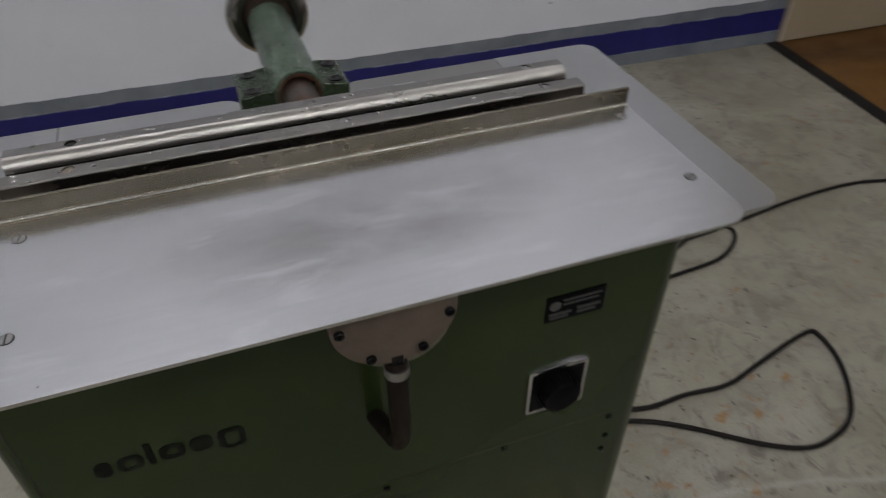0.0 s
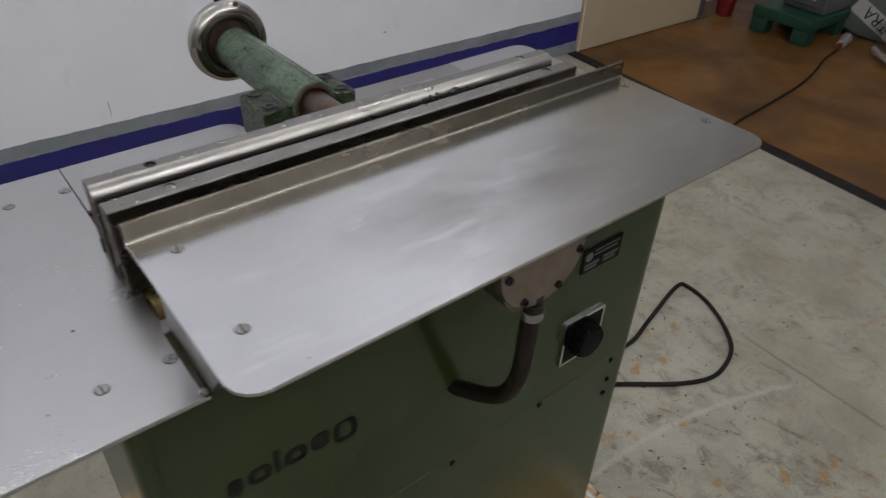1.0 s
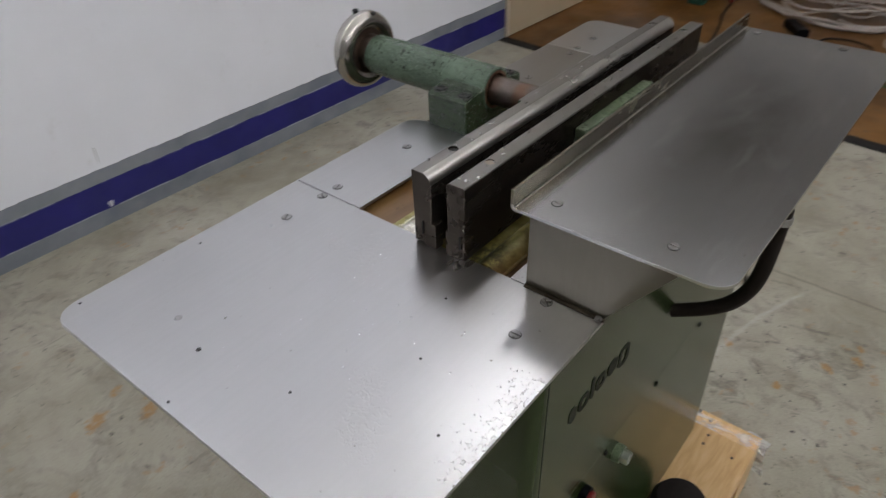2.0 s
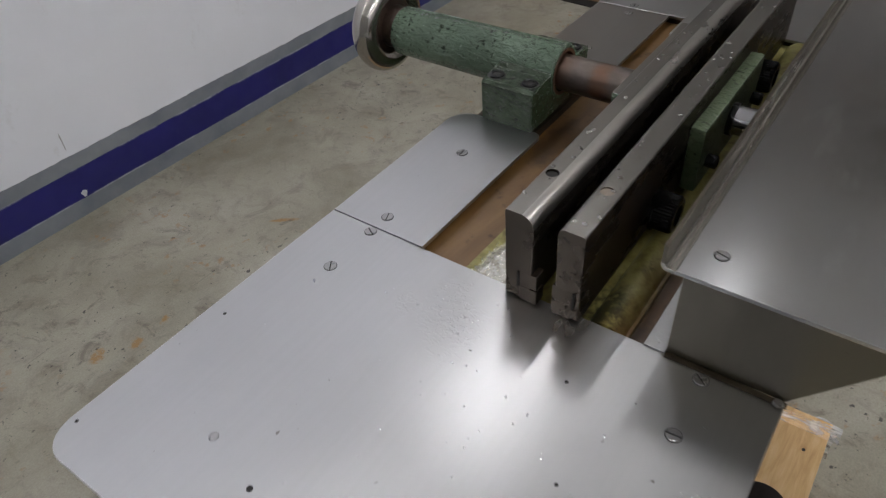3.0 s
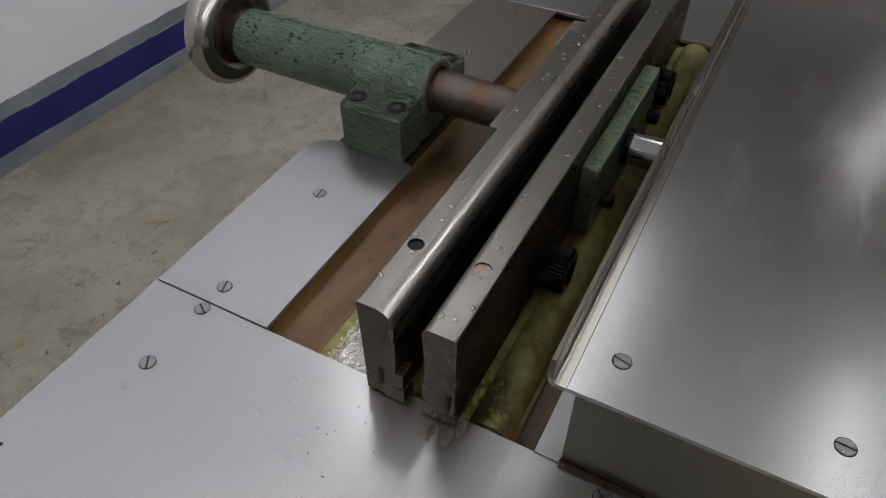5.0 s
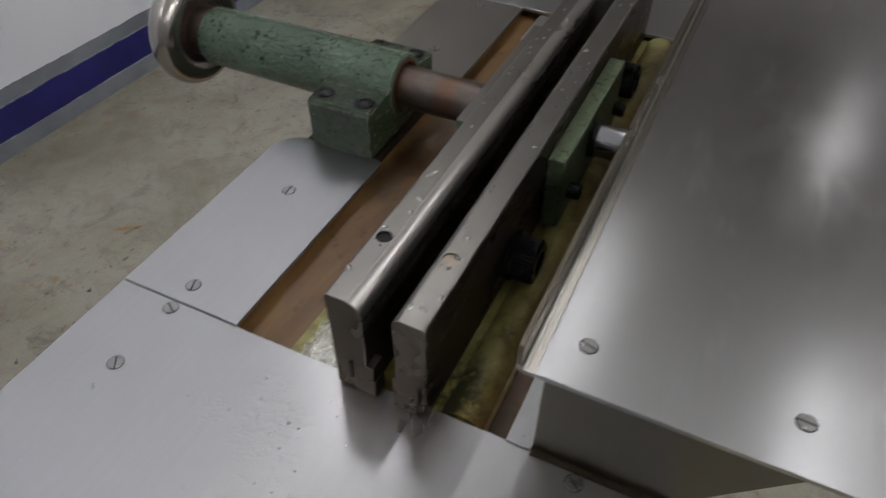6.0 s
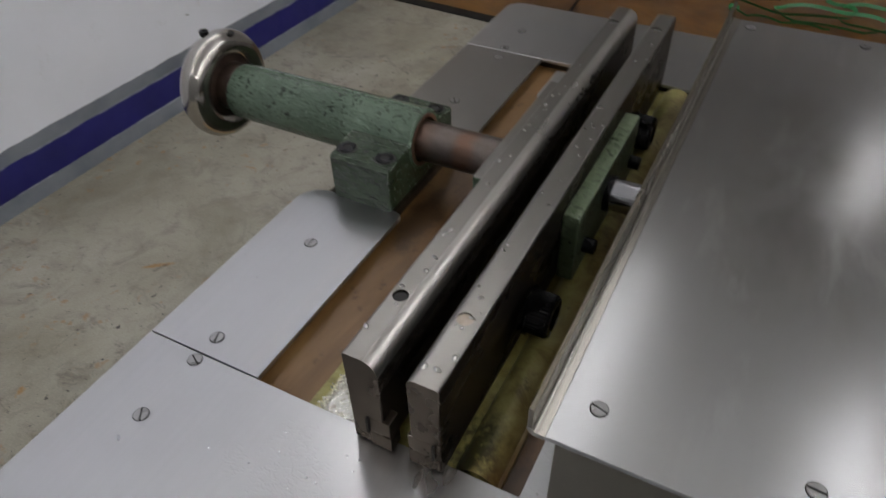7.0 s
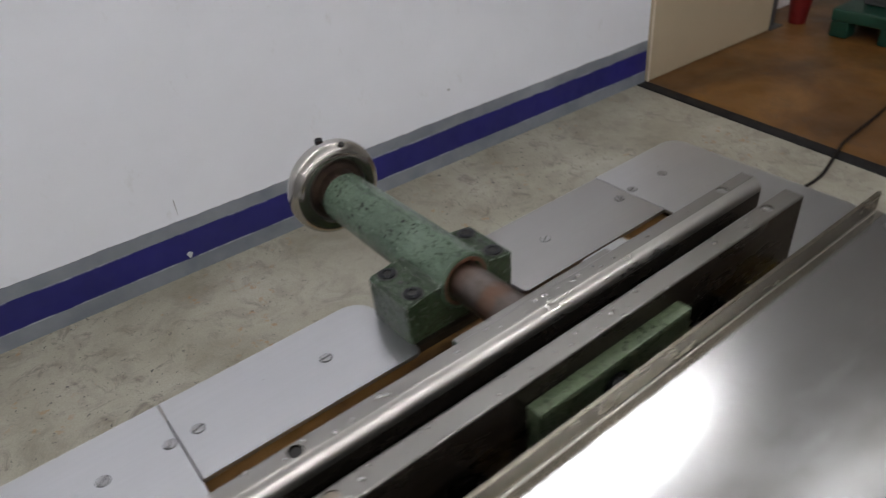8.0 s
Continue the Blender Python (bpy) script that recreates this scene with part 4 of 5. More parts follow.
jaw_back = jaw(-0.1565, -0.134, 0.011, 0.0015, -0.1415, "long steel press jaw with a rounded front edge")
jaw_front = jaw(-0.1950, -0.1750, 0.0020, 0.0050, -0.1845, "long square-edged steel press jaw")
# the DARK_HOLE disc gives the open back-jaw hole its inner shade by colour
for hx, hy, ob, m, d in ((0.1025, -0.1415, jaw_back, DARK_HOLE, 0.0022), (0.533, -0.1415, jaw_back, SCREW_STEEL, 0.0012), (0.1025, -0.1845, jaw_front, rusty("plug_rust", (0.16, 0.12, 0.09), (0.38, 0.33, 0.27), 0.4, 0.5), 0.0012), (0.533, -0.1845, jaw_front, SCREW_STEEL, 0.0012)):
    part("plug", lathe([(0.0002, 0.914), (0.0051, 0.914), (0.0051, 0.931 - d), (0.0002, 0.931 - d)], pose(hx, hy, 0), 20), m, ob)
for ob, y0, y1, ys in ((jaw_back, -0.1610, -0.1468, -0.1460), (jaw_front, -0.1897, -0.1732, -0.1905)):
    for x0, x1, out in ((0.0489, 0.060, -1), (0.562, 0.5728, 1)):
        edge_x = x0 if out < 0 else x1
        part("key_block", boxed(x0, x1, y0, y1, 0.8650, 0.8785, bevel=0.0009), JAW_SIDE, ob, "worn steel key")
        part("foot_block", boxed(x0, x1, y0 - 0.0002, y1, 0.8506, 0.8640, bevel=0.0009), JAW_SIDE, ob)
        part("key_slot", boxed(edge_x - 0.0018, edge_x + 0.0018, ys - 0.0007, ys + 0.0007, 0.8642, 0.8785), DARK_HOLE, ob)

drops([(random.uniform(0.06, 0.55), random.uniform(-0.1450, -0.1358), 0.9309, random.choice((0.0008, 0.0011, 0.0015, 0.0020)), random.uniform(1.0, 1.5)) for n in range(26)], DROP, jaw_back, "small glossy oil drops")
drops([(random.uniform(0.06, 0.55), random.uniform(-0.1925, -0.1795), 0.9309, random.choice((0.0008, 0.0011, 0.0015, 0.0020)), random.uniform(1.0, 1.5)) for n in range(44)], DROP, jaw_front, "small glossy oil drops")

# clamp plates and bolts on the jaws
part("clamp_plate", boxed(0.242, 0.401, -0.2085, -0.1952, 0.8500, 0.912, bevel=0.0015), GREEN_PLATE, jaw_front, "pale green clamp plate")
clamp_back = part("clamp_plate", boxed(0.236, 0.398, -0.1338, -0.1255, 0.8500, 0.9275, bevel=0.0012), GREEN_CAST, jaw_back, "green clamp plate with a bare steel top")
clamp_back.data.materials.append(JAW_STEEL)
for f in clamp_back.data.polygons:
    f.material_index = 1 if f.normal.z > 0.9 else 0
part("clamp_wedge", boxed(0.372, 0.421, -0.1338, -0.1225, 0.8500, 0.9265, bevel=0.002), TABLE_STEEL, jaw_back, "bare steel block")


def socket_bolt(x, y, z, r, h, parent, way=(90, 0, 0), name="socket_bolt", knurl=True):
    """A black socket cap bolt; it points along local z, turned by way."""
    at = pose(x, y, z, *way)
    seg = 72 if knurl else 24
    bm = lathe([(r * 0.02, 0), (r, 0), (r, h * 0.88), (r * 0.9, h), (r * 0.56, h), (r * 0.56, h * 0.45), (r * 0.02, h * 0.45)], Matrix(), seg)
    if knurl:
        for v in bm.verts:
            flat = math.hypot(v.co.x, v.co.y)
            if flat > r * 0.97 and round(math.atan2(v.co.y, v.co.x) / math.tau * seg) % 2:
                v.co.x *= 0.945
                v.co.y *= 0.945
    bmesh.ops.transform(bm, matrix=at, verts=bm.verts)
    return part(name, bm, BLACK_OXIDE, parent, angle=25)


for bx in (0.189, 0.457):
    socket_bolt(bx, -0.1955, 0.862, 0.0165, 0.018, jaw_front)
    part("washer", lathe([(0.002, 0), (0.0185, 0), (0.0185, 0.002), (0.002, 0.002)], pose(bx, -0.1945, 0.862, 90, 0, 0), 32), BLACK_OXIDE, jaw_front)
for bx, bz in ((0.263, 0.872), (0.388, 0.872)):
    socket_bolt(bx, -0.2088, bz, 0.0062, 0.0095, jaw_front, knurl=False)
socket_bolt(0.236, -0.205, 0.842, 0.005, 0.008, jaw_front, knurl=False)
part("end_fitting", cyl(bmesh.new(), (0.268, -0.1255, 0.868), (0.268, -0.113, 0.868), 0.006, seg=20, bevel=0.001), BLACK_OXIDE, jaw_back)
part("ram", cyl(bmesh.new(), (AX, -0.2085, 0.886), (AX, -0.262, 0.886), 0.0135, seg=40, bevel=0.001), RAM_CHROME, press, "polished chrome ram")
part("ram_collar", lathe([(0.0137, 0.0), (0.0152, 0.0), (0.0152, 0.005), (0.0137, 0.005), (0.0137, 0.0)], pose(AX, -0.2090, 0.886, 90, 0, 0), 40), BLACK_OXIDE, press, "dark collar ring")

# hydraulic cylinder and its tan cover
cylinder = part("cylinder", cyl(bmesh.new(), (AX, -0.2576, 0.884), (AX, -0.402, 0.884), 0.040, seg=48, bevel=0.001), EDGE_STEEL, press)
part("end_cover", cut(cyl(bmesh.new(), (0.311, -0.402, 0.905), (0.311, -0.411, 0.905), 0.0465, seg=56, bevel=0.0015), boxed(0.2, 0.4, -0.5, -0.3, 0.9304, 0.98)), FLANGE_TAN, cylinder, "tan round end cover")
for a in (184, 241, 299, 351):
    socket_bolt(0.311 + 0.0401 * math.cos(radians(a)), -0.4109, 0.905 + 0.0401 * math.sin(radians(a)), 0.0038, 0.003, cylinder, knurl=False, name="cover_bolt")
hose = part("hose", tube([(0.311, -0.404, 0.856), (0.312, -0.403, 0.815), (0.313, -0.400, 0.770), (0.314, -0.393, 0.741), (0.315, -0.377, 0.713), (0.314, -0.352, 0.692), (0.309, -0.316, 0.674)], 0.0088, 16), HOSE_BROWN, press, "dark brown rubber hose")
part("hose_clamp", cyl(bmesh.new(), (0.3114, -0.4042, 0.848), (0.3116, -0.4045, 0.839), 0.0100, seg=28, bevel=0.0008), TAB_STEEL, hose, "shiny clamp")
part("hose_nut", cyl(bmesh.new(), (0.3110, -0.404, 0.865), (0.3112, -0.404, 0.855), 0.0085, seg=6), BLACK_OXIDE, hose)

# bearing block with sleeve, spindle and handwheel
block = part("bearing_block", prism([(0.2535, 0.8505), (0.2525, 0.892), (0.2555, 0.895), (0.284, 0.895), (0.2875, 0.899), (0.341, 0.899), (0.344, 0.895), (0.3685, 0.895), (0.3715, 0.892), (0.3705, 0.8505)], -0.0405, 0.0185, "y", 0.0024), GREEN_BLOCK, press, "green cast bearing block, paint chipped")
sleeve = cut(lathe([(0.001, -0.041), (0.0265, -0.041), (0.0280, -0.0395), (0.0278, 0.02), (0.0268, 0.161), (0.0255, 0.163), (0.001, 0.163)], pose(AX, 0, 0.8895, -90, 0, 0), 56), cyl(bmesh.new(), (AX, -0.06, 0.8895), (AX, -0.031, 0.8895), 0.0240, seg=48))
part("sleeve", sleeve, GREEN_CAST, block, "long green sleeve with chipped paint")
part("ridge", tube([(AX + 0.004, -0.036, 0.9172), (AX + 0.004, 0.05, 0.9164), (AX + 0.004, 0.159, 0.9160)], 0.0011, 8, 4), GREEN_CAST, block)
part("bush", cut(cyl(bmesh.new(), (AX, -0.0415, 0.8895), (AX, -0.0312, 0.8895), 0.0239, seg=48), cyl(bmesh.new(), (AX, -0.06, 0.8895), (AX, -0.035, 0.8895), 0.0205, seg=40)), BRONZE_RUST, block, "rusty bush")
part("spindle", cyl(bmesh.new(), (AX, -0.1256, 0.8890), (AX, -0.0351, 0.8890), 0.0182, seg=40, bevel=0.001), SHAFT_RUST, press, "rust-browned steel spindle")
for bx in (0.2675, 0.3585):
    for by in (-0.029, 0.009):
        part("counterbore", lathe([(0.0005, 0), (0.0094, 0), (0.0094, 0.0004), (0.0005, 0.0004)], pose(bx, by, 0.8948), 24), DARK_HOLE, block)
        socket_bolt(bx, by, 0.8949, 0.0078, 0.0017, block, (0, 0, 0), knurl=False)
        part("socket", lathe([(0.0003, 0), (0.0044, 0), (0.0044, 0.0004), (0.0003, 0.0004)], pose(bx, by, 0.8956), 6), DARK_HOLE, block)
for bx in (0.2675, 0.3585):
    part("oil_hole", lathe([(0.0002, 0), (0.0022, 0), (0.0022, 0.0004), (0.0002, 0.0004)], pose(bx + 0.002, -0.009, 0.8949), 14), DARK_HOLE, block)
WHEEL_AT = pose(0.318, 0.189, 0.8905, -90, 0, 0)
ring = [(0.0405 + 0.0132 * math.cos(math.tau * i / 20), 0.0150 * math.sin(math.tau * i / 20)) for i in range(20)]
wheel = part("handwheel", lathe(ring + ring[:1], WHEEL_AT, 64), WHEEL_CHROME, press, "worn chromed handwheel rim")
part("hub", lathe([(0.001, -0.0255), (0.022, -0.0255), (0.024, -0.010), (0.0325, -0.008), (0.0335, 0.006), (0.020, 0.012), (0.001, 0.013)], WHEEL_AT, 48), HUB_DARK, wheel, "dark oily hub")
socket_bolt(0.3145, 0.197, 0.9415, 0.0045, 0.0045, wheel, (0, 0, 0), "set_screw", False)
part("grub_screw", lathe([(0.0003, 0), (0.0032, 0), (0.0032, 0.002), (0.0003, 0.002)], pose(0.331, 0.179, 0.9395, 25, 12, 0), 14), DARK_HOLE, wheel)

# front of the cabinet: sign shapes, type plate, switch, bolts
for x0, w, z0, z1 in ((0.058, 0.014, 0.697, 0.718), (0.0765, 0.022, 0.697, 0.718), (0.1015, 0.0065, 0.697, 0.7275), (0.112, 0.022, 0.697, 0.718), (0.138, 0.020, 0.697, 0.718), (0.1625, 0.0245, 0.689, 0.718)):
    mark = prism(rounded(x0, x0 + w, z0, z1, min(w, 0.018) * 0.45), -0.3166, -0.3158, "y")
    if w > 0.021:
        mark = cut(mark, prism(rounded(x0 + 0.0062, x0 + w - 0.0062, z0 + 0.0058, z1 - 0.0058, 0.0035), -0.32, -0.31, "y"))
    part("sign_block", mark, MARK_DARK, cabinet, "plain dark printed shape")
plate = part("type_plate", boxed(0.488, 0.5535, -0.3178, -0.3158, 0.7425, 0.777, bevel=0.0006), BLACK_PLASTIC, cabinet, "small black type plate")
part("plate_badge", cyl(bmesh.new(), (0.4974, -0.3178, 0.7646), (0.4974, -0.3184, 0.7646), 0.0062, seg=20), plain("grey_badge", (0.09, 0.09, 0.085), 0.45), plate)
for x0, x1, z0 in ((0.506, 0.549, 0.7690), (0.506, 0.546, 0.7635), (0.4915, 0.516, 0.7515), (0.523, 0.549, 0.7530), (0.4925, 0.513, 0.7465), (0.523, 0.544, 0.7475)):
    part("plate_bar", boxed(x0, x1, -0.3183, -0.3177, z0, z0 + (0.0035 if z0 < 0.76 else 0.002)), plain("grey_print", (0.06, 0.06, 0.058), 0.45) if z0 == 0.7690 else bpy.data.materials["grey_print"], plate)
switch = part("rotary_switch", cut(prism(rounded(0.4775, 0.5485, 0.6000, 0.6705, 0.003), -0.3198, -0.3158, "y", 0.0006), boxed(0.4815, 0.5445, -0.34, -0.3185, 0.6040, 0.6665)), CHROME, cabinet, "square rotary switch with bright frame")
part("switch_face", boxed(0.4817, 0.5443, -0.3194, -0.3183, 0.6042, 0.6663), BLACK_PLASTIC, switch)
knob = lathe([(0.001, 0), (0.0240, 0), (0.0248, 0.005), (0.0235, 0.013), (0.021, 0.0165), (0.001, 0.017)], Matrix(), 48)
for v in knob.verts:
    if math.hypot(v.co.x, v.co.y) > 0.019 and round(math.atan2(v.co.y, v.co.x) / math.tau * 48) % 4 == 0:
        v.co.x *= 0.93
        v.co.y *= 0.93
bmesh.ops.transform(knob, matrix=pose(0.513, -0.3193, 0.6350, 90, 0, 0), verts=knob.verts)
part("switch_knob", knob, BLACK_PLASTIC, switch)
for x0, z0 in ((0.314, 0.538), (0.458, 0.541), (0.598, 0.538), (0.174, 0.536), (0.600, 0.498), (0.598, 0.470)):
    part("panel_screw", lathe([(0.0003, 0), (0.0041, 0), (0.0038, 0.002), (0.002, 0.0030), (0.0003, 0.0031)], pose(x0, -0.3158, z0, 90, 0, 0), 20), BLACK_OXIDE, cabinet)
bolt = part("drain_bolt", cyl(bmesh.new(), (0.206, -0.3158, 0.506), (0.206, -0.327, 0.506), 0.0125, seg=28, bevel=0.001), GREEN_PLATE, cabinet)
part("bolt_head", cyl(bmesh.new(), (0.206, -0.327, 0.506), (0.206, -0.337, 0.506), 0.0095, seg=6, bevel=0.001), plain("zinc", (0.45, 0.50, 0.44), 0.28, 0.9), bolt)
button = part("push_button", cyl(bmesh.new(), (0.120, -0.3158, 0.515), (0.120, -0.325, 0.515), 0.013, seg=28, bevel=0.001), BLACK_PLASTIC, cabinet)
part("button_cap", cyl(bmesh.new(), (0.120, -0.325, 0.515), (0.120, -0.331, 0.515), 0.0095, seg=28, bevel=0.0015), RED, button, "dark red button cap")

# black foot switch before the cabinet
pedal = thing("foot_switch", pose(0.425, -0.368, 0.145), "low black rubber-topped foot switch on the pallet", "foot switch")
part("case", lathe([(0.001, 0), (0.046, 0), (0.050, 0.006), (0.048, 0.035), (0.040, 0.050), (0.020, 0.056), (0.001, 0.057)], pose(0.425, -0.368, 0.1452), 40), RUBBER, pedal)

# ---- cables on the floor ----
R_C = 0.0056
cable = thing("power_cable", pose(0.64, 0.0, 0), "long black rubber power cable looped on the floor", "cable")
line = [(0.625, -0.02, 0.30), (0.66, -0.02, 0.22), (0.74, -0.01, 0.05), (0.82, 0.0, R_C), (0.935, -0.036, R_C), (1.022, -0.085, R_C), (1.142, -0.172, R_C), (1.225, -0.210, R_C), (1.296, -0.206, R_C), (1.362, -0.178, R_C), (1.417, -0.116, R_C), (1.458, -0.040, R_C), (1.470, 0.030, R_C),
        (1.445, 0.052, R_C), (1.280, 0.012, R_C), (1.168, -0.016, R_C), (1.065, -0.008, R_C), (0.955, -0.008, R_C), (0.85, 0.04, R_C), (0.80, 0.15, R_C), (0.95, 0.275, R_C), (1.10, 0.316, R_C), (1.268, 0.334, R_C), (1.411, 0.347, R_C), (1.497, 0.392, R_C),
        (1.531, 0.445, R_C), (1.49, 0.476, R_C), (1.38, 0.44, 0.017), (1.27, 0.40, R_C), (1.20, 0.43, R_C), (1.37, 0.447, R_C), (1.533, 0.464, R_C), (1.786, 0.498, R_C), (1.95, 0.508, R_C), (2.06, 0.502, R_C), (2.15, 0.482, R_C), (2.26, 0.485, R_C),
        (2.38, 0.512, 0.011), (2.43, 0.525, 0.011), (2.53, 0.55, R_C), (2.73, 0.565, R_C), (2.888, 0.578, R_C), (3.09, 0.600, R_C), (3.30, 0.645, R_C), (3.47, 0.694, R_C), (3.655, 0.722, R_C)]
part("cord", tube(line, R_C, 10, 5), RUBBER, cable)
plug = part("plug", cyl(bmesh.new(), (3.672, 0.7255, 0.024), (3.790, 0.752, 0.028), 0.020, 0.028, seg=24, bevel=0.003), plain("pale_grey_plastic", (0.30, 0.29, 0.275), 0.45), cable, "pale grey plug with red collar")
part("collar", cyl(bmesh.new(), (3.655, 0.722, 0.0235), (3.672, 0.7255, 0.024), 0.0135, seg=24), RED, plug)

# ---- far end of the hall ----
crate = thing("plastic_pallet", pose(3.72, 0.97, 0), "dark green plastic pallet with block feet on the brown floor", "pallet")
part("deck", boxed(3.535, 3.93, 0.83, 1.16, 0.075, 0.135, bevel=0.012), PALLET_GREEN, crate)
for fx in (3.535, 3.84):
    for fy in (0.835, 1.065):
        part("foot", boxed(fx, fx + 0.085, fy, fy + 0.09, 0.0, 0.078, bevel=0.012), PALLET_GREEN, crate)
motor = thing("grey_machine", pose(3.78, 0.96, 0.135), "small grey metal machine housing standing on the green pallet", "machine")
part("housing", boxed(3.65, 3.91, 0.84, 1.08, 0.1355, 0.42, bevel=0.02), GREY_METAL, motor)
part("front_cover", boxed(3.638, 3.6498, 0.86, 1.06, 0.17, 0.38, bevel=0.003), GREY_METAL, motor)
part("badge", boxed(3.634, 3.6378, 0.90, 1.00, 0.20, 0.225, bevel=0.001), LABEL_WHITE, motor, "pale blank badge")
post = thing("steel_post", ROOM @ pose(0.985, 0.03, 0), "slim pale grey steel post beside the cream panel", "post")
part("shaft", boxed(0.955, 1.0, 0.01, 0.055, 0.006, 2.3, bevel=0.004), GREY_METAL, post, at=ROOM)
part("foot_plate", boxed(0.925, 1.03, -0.02, 0.085, 0.0, 0.006, bevel=0.001), GREY_METAL, post, at=ROOM)
bucket = thing("red_bucket", pose(3.64, 1.37, 0), "small red plastic bucket standing near the cream panel", "bucket")
part("shell", lathe([(0.002, 0.004), (0.042, 0.0), (0.055, 0.13), (0.059, 0.134), (0.057, 0.14), (0.052, 0.134), (0.040, 0.010), (0.002, 0.008)], pose(3.64, 1.37, 0), 32), RED, bucket)
part("handle", tube([(3.640, 1.313, 0.128), (3.630, 1.310, 0.16), (3.625, 1.370, 0.20), (3.630, 1.430, 0.16), (3.640, 1.427, 0.128)], 0.003, 8, 5), GREY_METAL, bucket)

rng = random.Random(7)


def loop_of(cx, cy, rx, ry, turns, z, wob, a0=0.0):
    pts = []
    for i in range(int(turns * 12) + 1):
        a = a0 + math.tau * i / 12
        pts.append((cx + rx * math.cos(a) + rng.uniform(-wob, wob), cy + ry * math.sin(a) + rng.uniform(-wob, wob), z + 0.012 * (i % 3) + i * 0.0006))
    return pts


heap = bmesh.new()
for n in range(15):
    t0 = tube(loop_of(3.95 + rng.uniform(-0.16, 0.16), 0.16 + rng.uniform(-0.20, 0.20), rng.uniform(0.16, 0.34), rng.uniform(0.18, 0.36), rng.uniform(0.6, 1.3), 0.008 + 0.009 * n, 0.03, rng.uniform(0, 6)), 0.006, 7, 4)
    bit = bpy.data.meshes.new("bit")
    t0.to_mesh(bit)
    t0.free()
    heap.from_mesh(bit)
    bpy.data.meshes.remove(bit)
lay = [(3.755, 0.600), (3.625, 0.430), (3.575, 0.310), (3.560, 0.180), (3.585, 0.030), (3.655, -0.070), (3.775, -0.140), (3.955, -0.160)]
strands = [[(x + rng.uniform(-0.022, 0.022), y + rng.uniform(-0.012, 0.012), 0.008 + rng.uniform(0, 0.028)) for x, y in lay] for n in range(8)]
strands.append([(3.715, -0.080, 0.03), (3.625, -0.095, 0.016), (3.535, -0.082, 0.008), (3.475, -0.084, 0.008), (3.415, -0.110, 0.008), (3.380, -0.150, 0.008), (3.355, -0.220, 0.008), (3.355, -0.340, 0.008)])
for pts in strands:
    t0 = tube(pts, 0.006, 7, 4)
    bit = bpy.data.meshes.new("bit")
    t0.to_mesh(bit)
    t0.free()
    heap.from_mesh(bit)
    bpy.data.meshes.remove(bit)
tagged(part("cable_heap", heap, CABLE_WHITE, None, "tangled heap of off-white cables on the brown floor"), category="cables", kind="stuff")
dark = thing("black_cable_coil", pose(3.300, 0.045, 0), "loosely coiled thin black cable on the brown floor", "cable")
part("cord", tube([(3.275, 0.220, 0.014), (3.295, 0.190, 0.010), (3.340, 0.173, 0.006), (3.398, 0.146, 0.006), (3.427, 0.061, 0.006), (3.392, -0.035, 0.006), (3.336, -0.057, 0.006), (3.263, -0.018, 0.006), (3.259, 0.091, 0.006), (3.298, 0.165, 0.016), (3.250, 0.153, 0.006), (3.172, 0.093, 0.006), (3.117, -0.006, 0.006), (3.132, -0.126, 0.006), (3.160, -0.215, 0.006)], 0.005, 8, 5), RUBBER, dark)
part("adapter", boxed(-0.085, 0.085, -0.030, 0.030, 0.0, 0.042, bevel=0.008), BLACK_PLASTIC, dark, at=pose(3.41, 0.305, 0, 0, 0, 40))
for cx, cy, rx, ry, a0 in ((3.80, 0.42, 0.16, 0.14, 0.3), (3.89, 0.50, 0.13, 0.11, 2.0)):
    coil = thing("dark_cable_coil", pose(cx, cy, 0), "black cable wound into a coil beside white cables", "cable", "dark coils")
    part("cord", tube(loop_of(cx, cy, rx, ry, 3.2, 0.10, 0.02, a0), 0.006, 7, 4), RUBBER, coil)


def strap(points, w, name, label):
    """A flat springy strap standing on edge along the points."""
    line_pts = [Vector(p) for p in points]
    bm = bmesh.new()
    rows = []
    for i, p in enumerate(line_pts):
        d = (line_pts[min(i + 1, len(line_pts) - 1)] - line_pts[max(i - 1, 0)]).normalized()
        out = d.cross(Vector((0, 0, 1))).normalized() * 0.0006
        lean = d.cross(Vector((0, 0, 1))).normalized() * w * 0.5 + Vector((0, 0, w * 0.75))
        rows.append([bm.verts.new(p - out), bm.verts.new(p + out), bm.verts.new(p + out + lean), bm.verts.new(p - out + lean)])
    for a, b in zip(rows, rows[1:]):
        for k in range(4):
            bm.faces.new((a[k], a[(k + 1) % 4], b[(k + 1) % 4], b[k]))
    bm.faces.new(rows[0][::-1])
    bm.faces.new(rows[-1])
    ob = part(name, bm, STRAP_GREEN, None, label)
    return tagged(ob, category="strap", group="green straps")


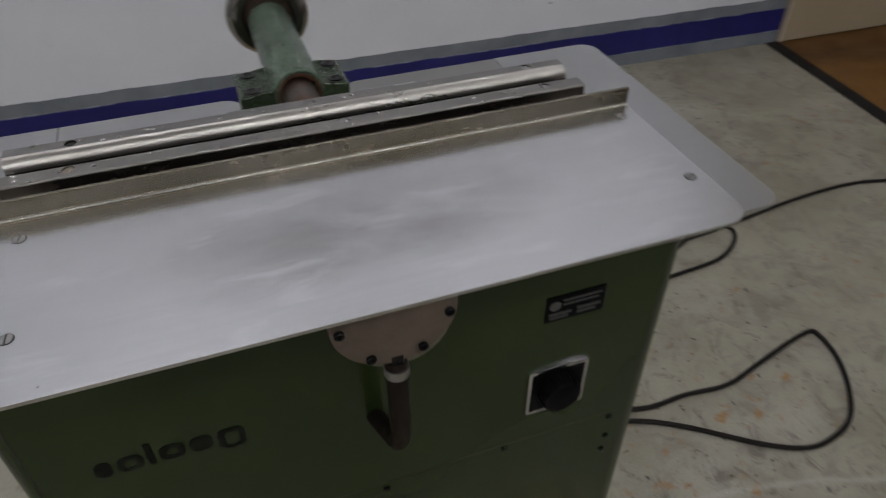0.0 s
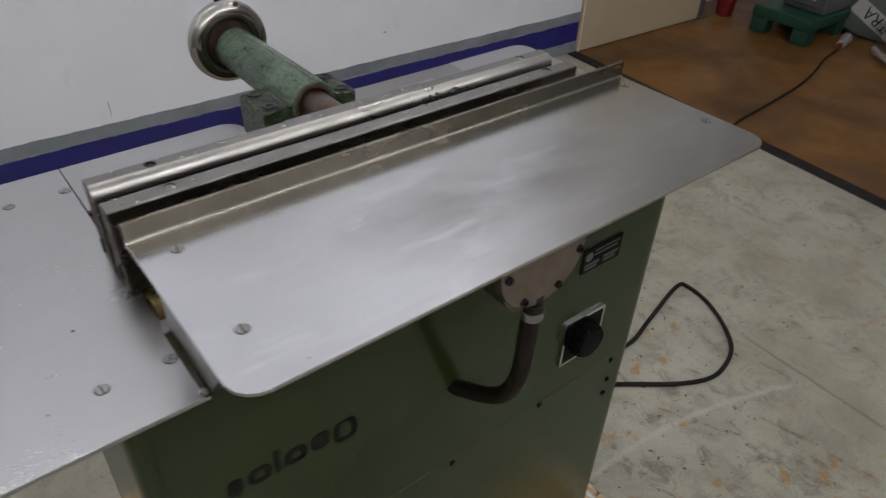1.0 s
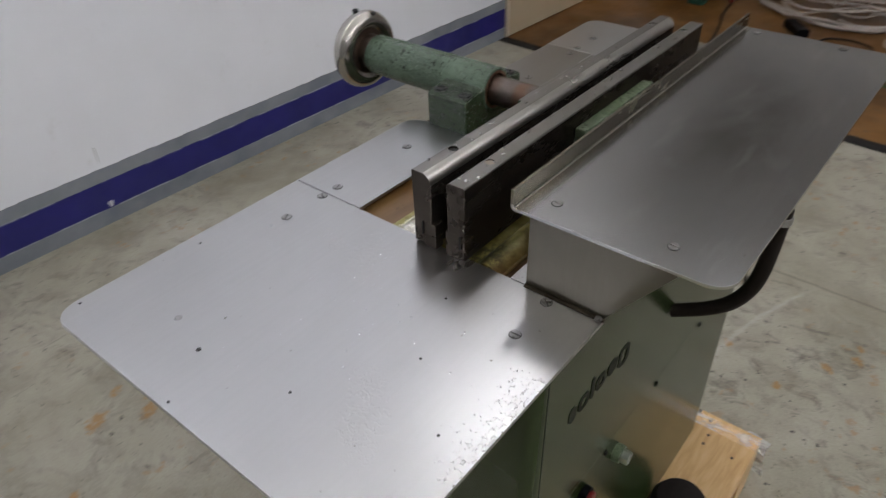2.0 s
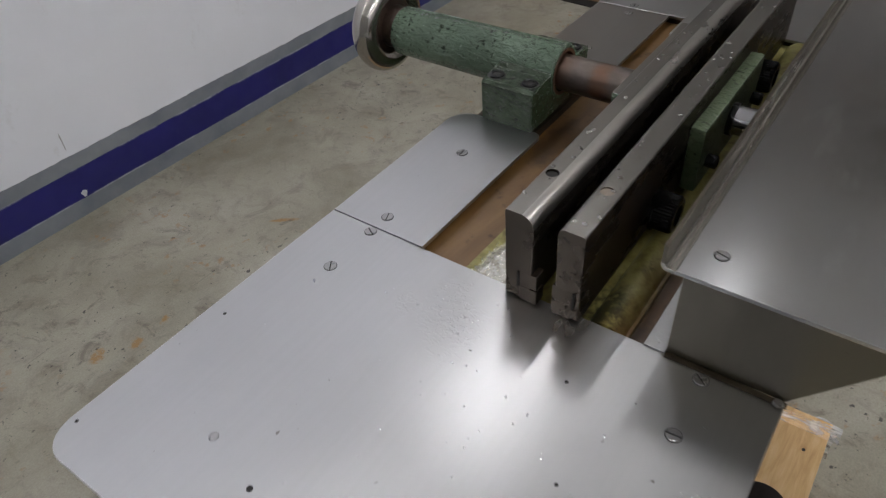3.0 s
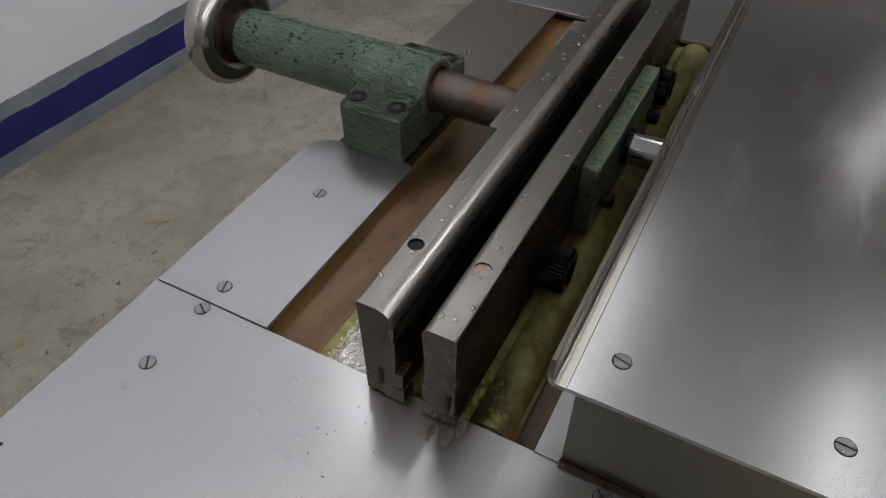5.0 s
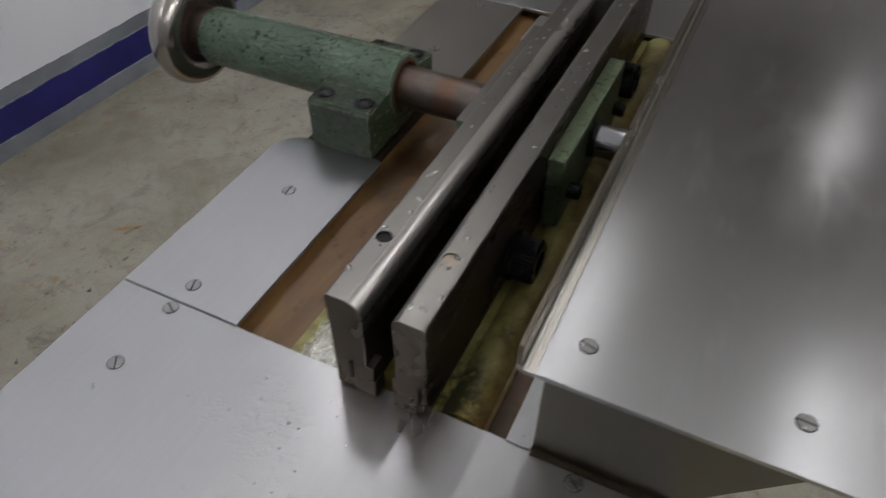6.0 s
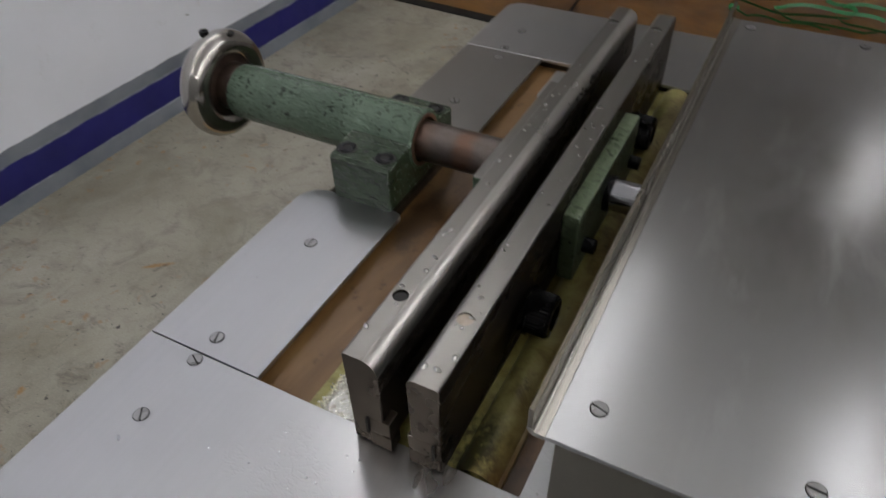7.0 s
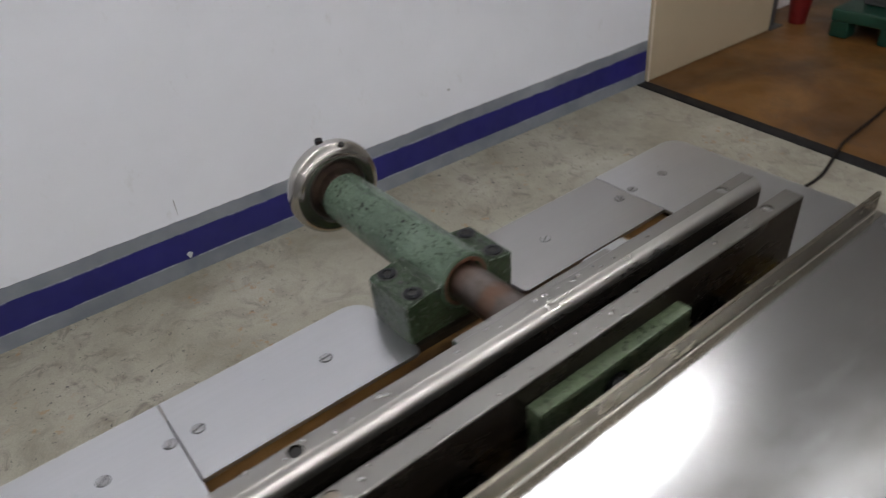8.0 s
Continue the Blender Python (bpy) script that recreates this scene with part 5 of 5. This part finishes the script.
for n, (cx, cy, rx, ry, a0, a1) in enumerate(((3.11, -0.27, 0.11, 0.24, 20, 330), (3.02, -0.43, 0.09, 0.22, -60, 250), (3.09, -0.62, 0.13, 0.18, 100, 420), (2.96, -0.30, 0.05, 0.26, 60, 210))):
    pts = [(cx + rx * math.cos(radians(a0 + (a1 - a0) * i / 26)), cy + ry * math.sin(radians(a0 + (a1 - a0) * i / 26)), 0.001 + 0.014 * abs(math.sin(i * 0.5 + n))) for i in range(27)]
    strap(pts, 0.016, "packing_strap", "loose bright green plastic packing strap on the floor")

sack = thing("packaging_bag", pose(4.09, 0.76, 0), "dark green plastic bag with white lettered band on the floor", "bag")
BAND_AT = look((3.965, 0.722, 0.100), (7.73, 2.143, -1.058)) @ pose(0, 0, 0, 0, 0, 150)
bagm = boxed(-0.22, 0.26, -0.12, 0.15, -0.27, -0.004, bevel=0.05, seg=4)
bmesh.ops.subdivide_edges(bagm, edges=bagm.edges, cuts=1)
for v in bagm.verts:
    near = 0.0 if v.co.z > -0.04 else 1.0
    v.co += Vector((noise.noise(v.co * 9), noise.noise(v.co * 9 + Vector((5, 0, 0))), noise.noise(v.co * 11) * near)) * 0.02
bmesh.ops.transform(bagm, matrix=BAND_AT, verts=bagm.verts)
for v in bagm.verts:
    v.co.z = max(0.002, v.co.z)
part("shell", bagm, plain("green_black_film", (0.010, 0.020, 0.012), 0.4, 0.0, 0.5, 9, 0.3), sack)
part("printed_band", boxed(-0.20, 0.125, -0.040, 0.040, -0.0038, -0.0018, bevel=0.0008), plain("band_white", (0.30, 0.30, 0.29), 0.5), sack, "white lettered band", at=BAND_AT)
word = bpy.data.curves.new("print", "FONT")
word.body, word.size, word.extrude = "TRA", 0.080, 0.0008
text = new("print", word)
text.matrix_basis = BAND_AT @ pose(-0.085, -0.028, -0.0006)
text.data.materials.append(MARK_DARK)
hang(text, sack)

# marks on the painted wall
for name, x0, z0, w, h, m in (("paint_chip", -2.097, 0.055, 0.016, 0.022, LABEL_WHITE), ("scratch", -2.092, 0.210, 0.003, 0.055, SCUFF_GREY), ("scuff", -1.075, 0.290, 0.014, 0.006, SCUFF_GREY)):
    out = [(x0 + w / 2 * math.cos(a) * (1 + 0.3 * math.sin(3 * a)), z0 + h / 2 + h / 2 * math.sin(a)) for a in [math.tau * i / 14 for i in range(14)]]
    setting(name, prism(out, -0.0012, -0.0002, "y"), m, {"paint_chip": "white chip in the blue painted band", "scratch": "thin grey scratch on the white wall", "scuff": "small grey scuff on the white wall"}[name], ROOM)
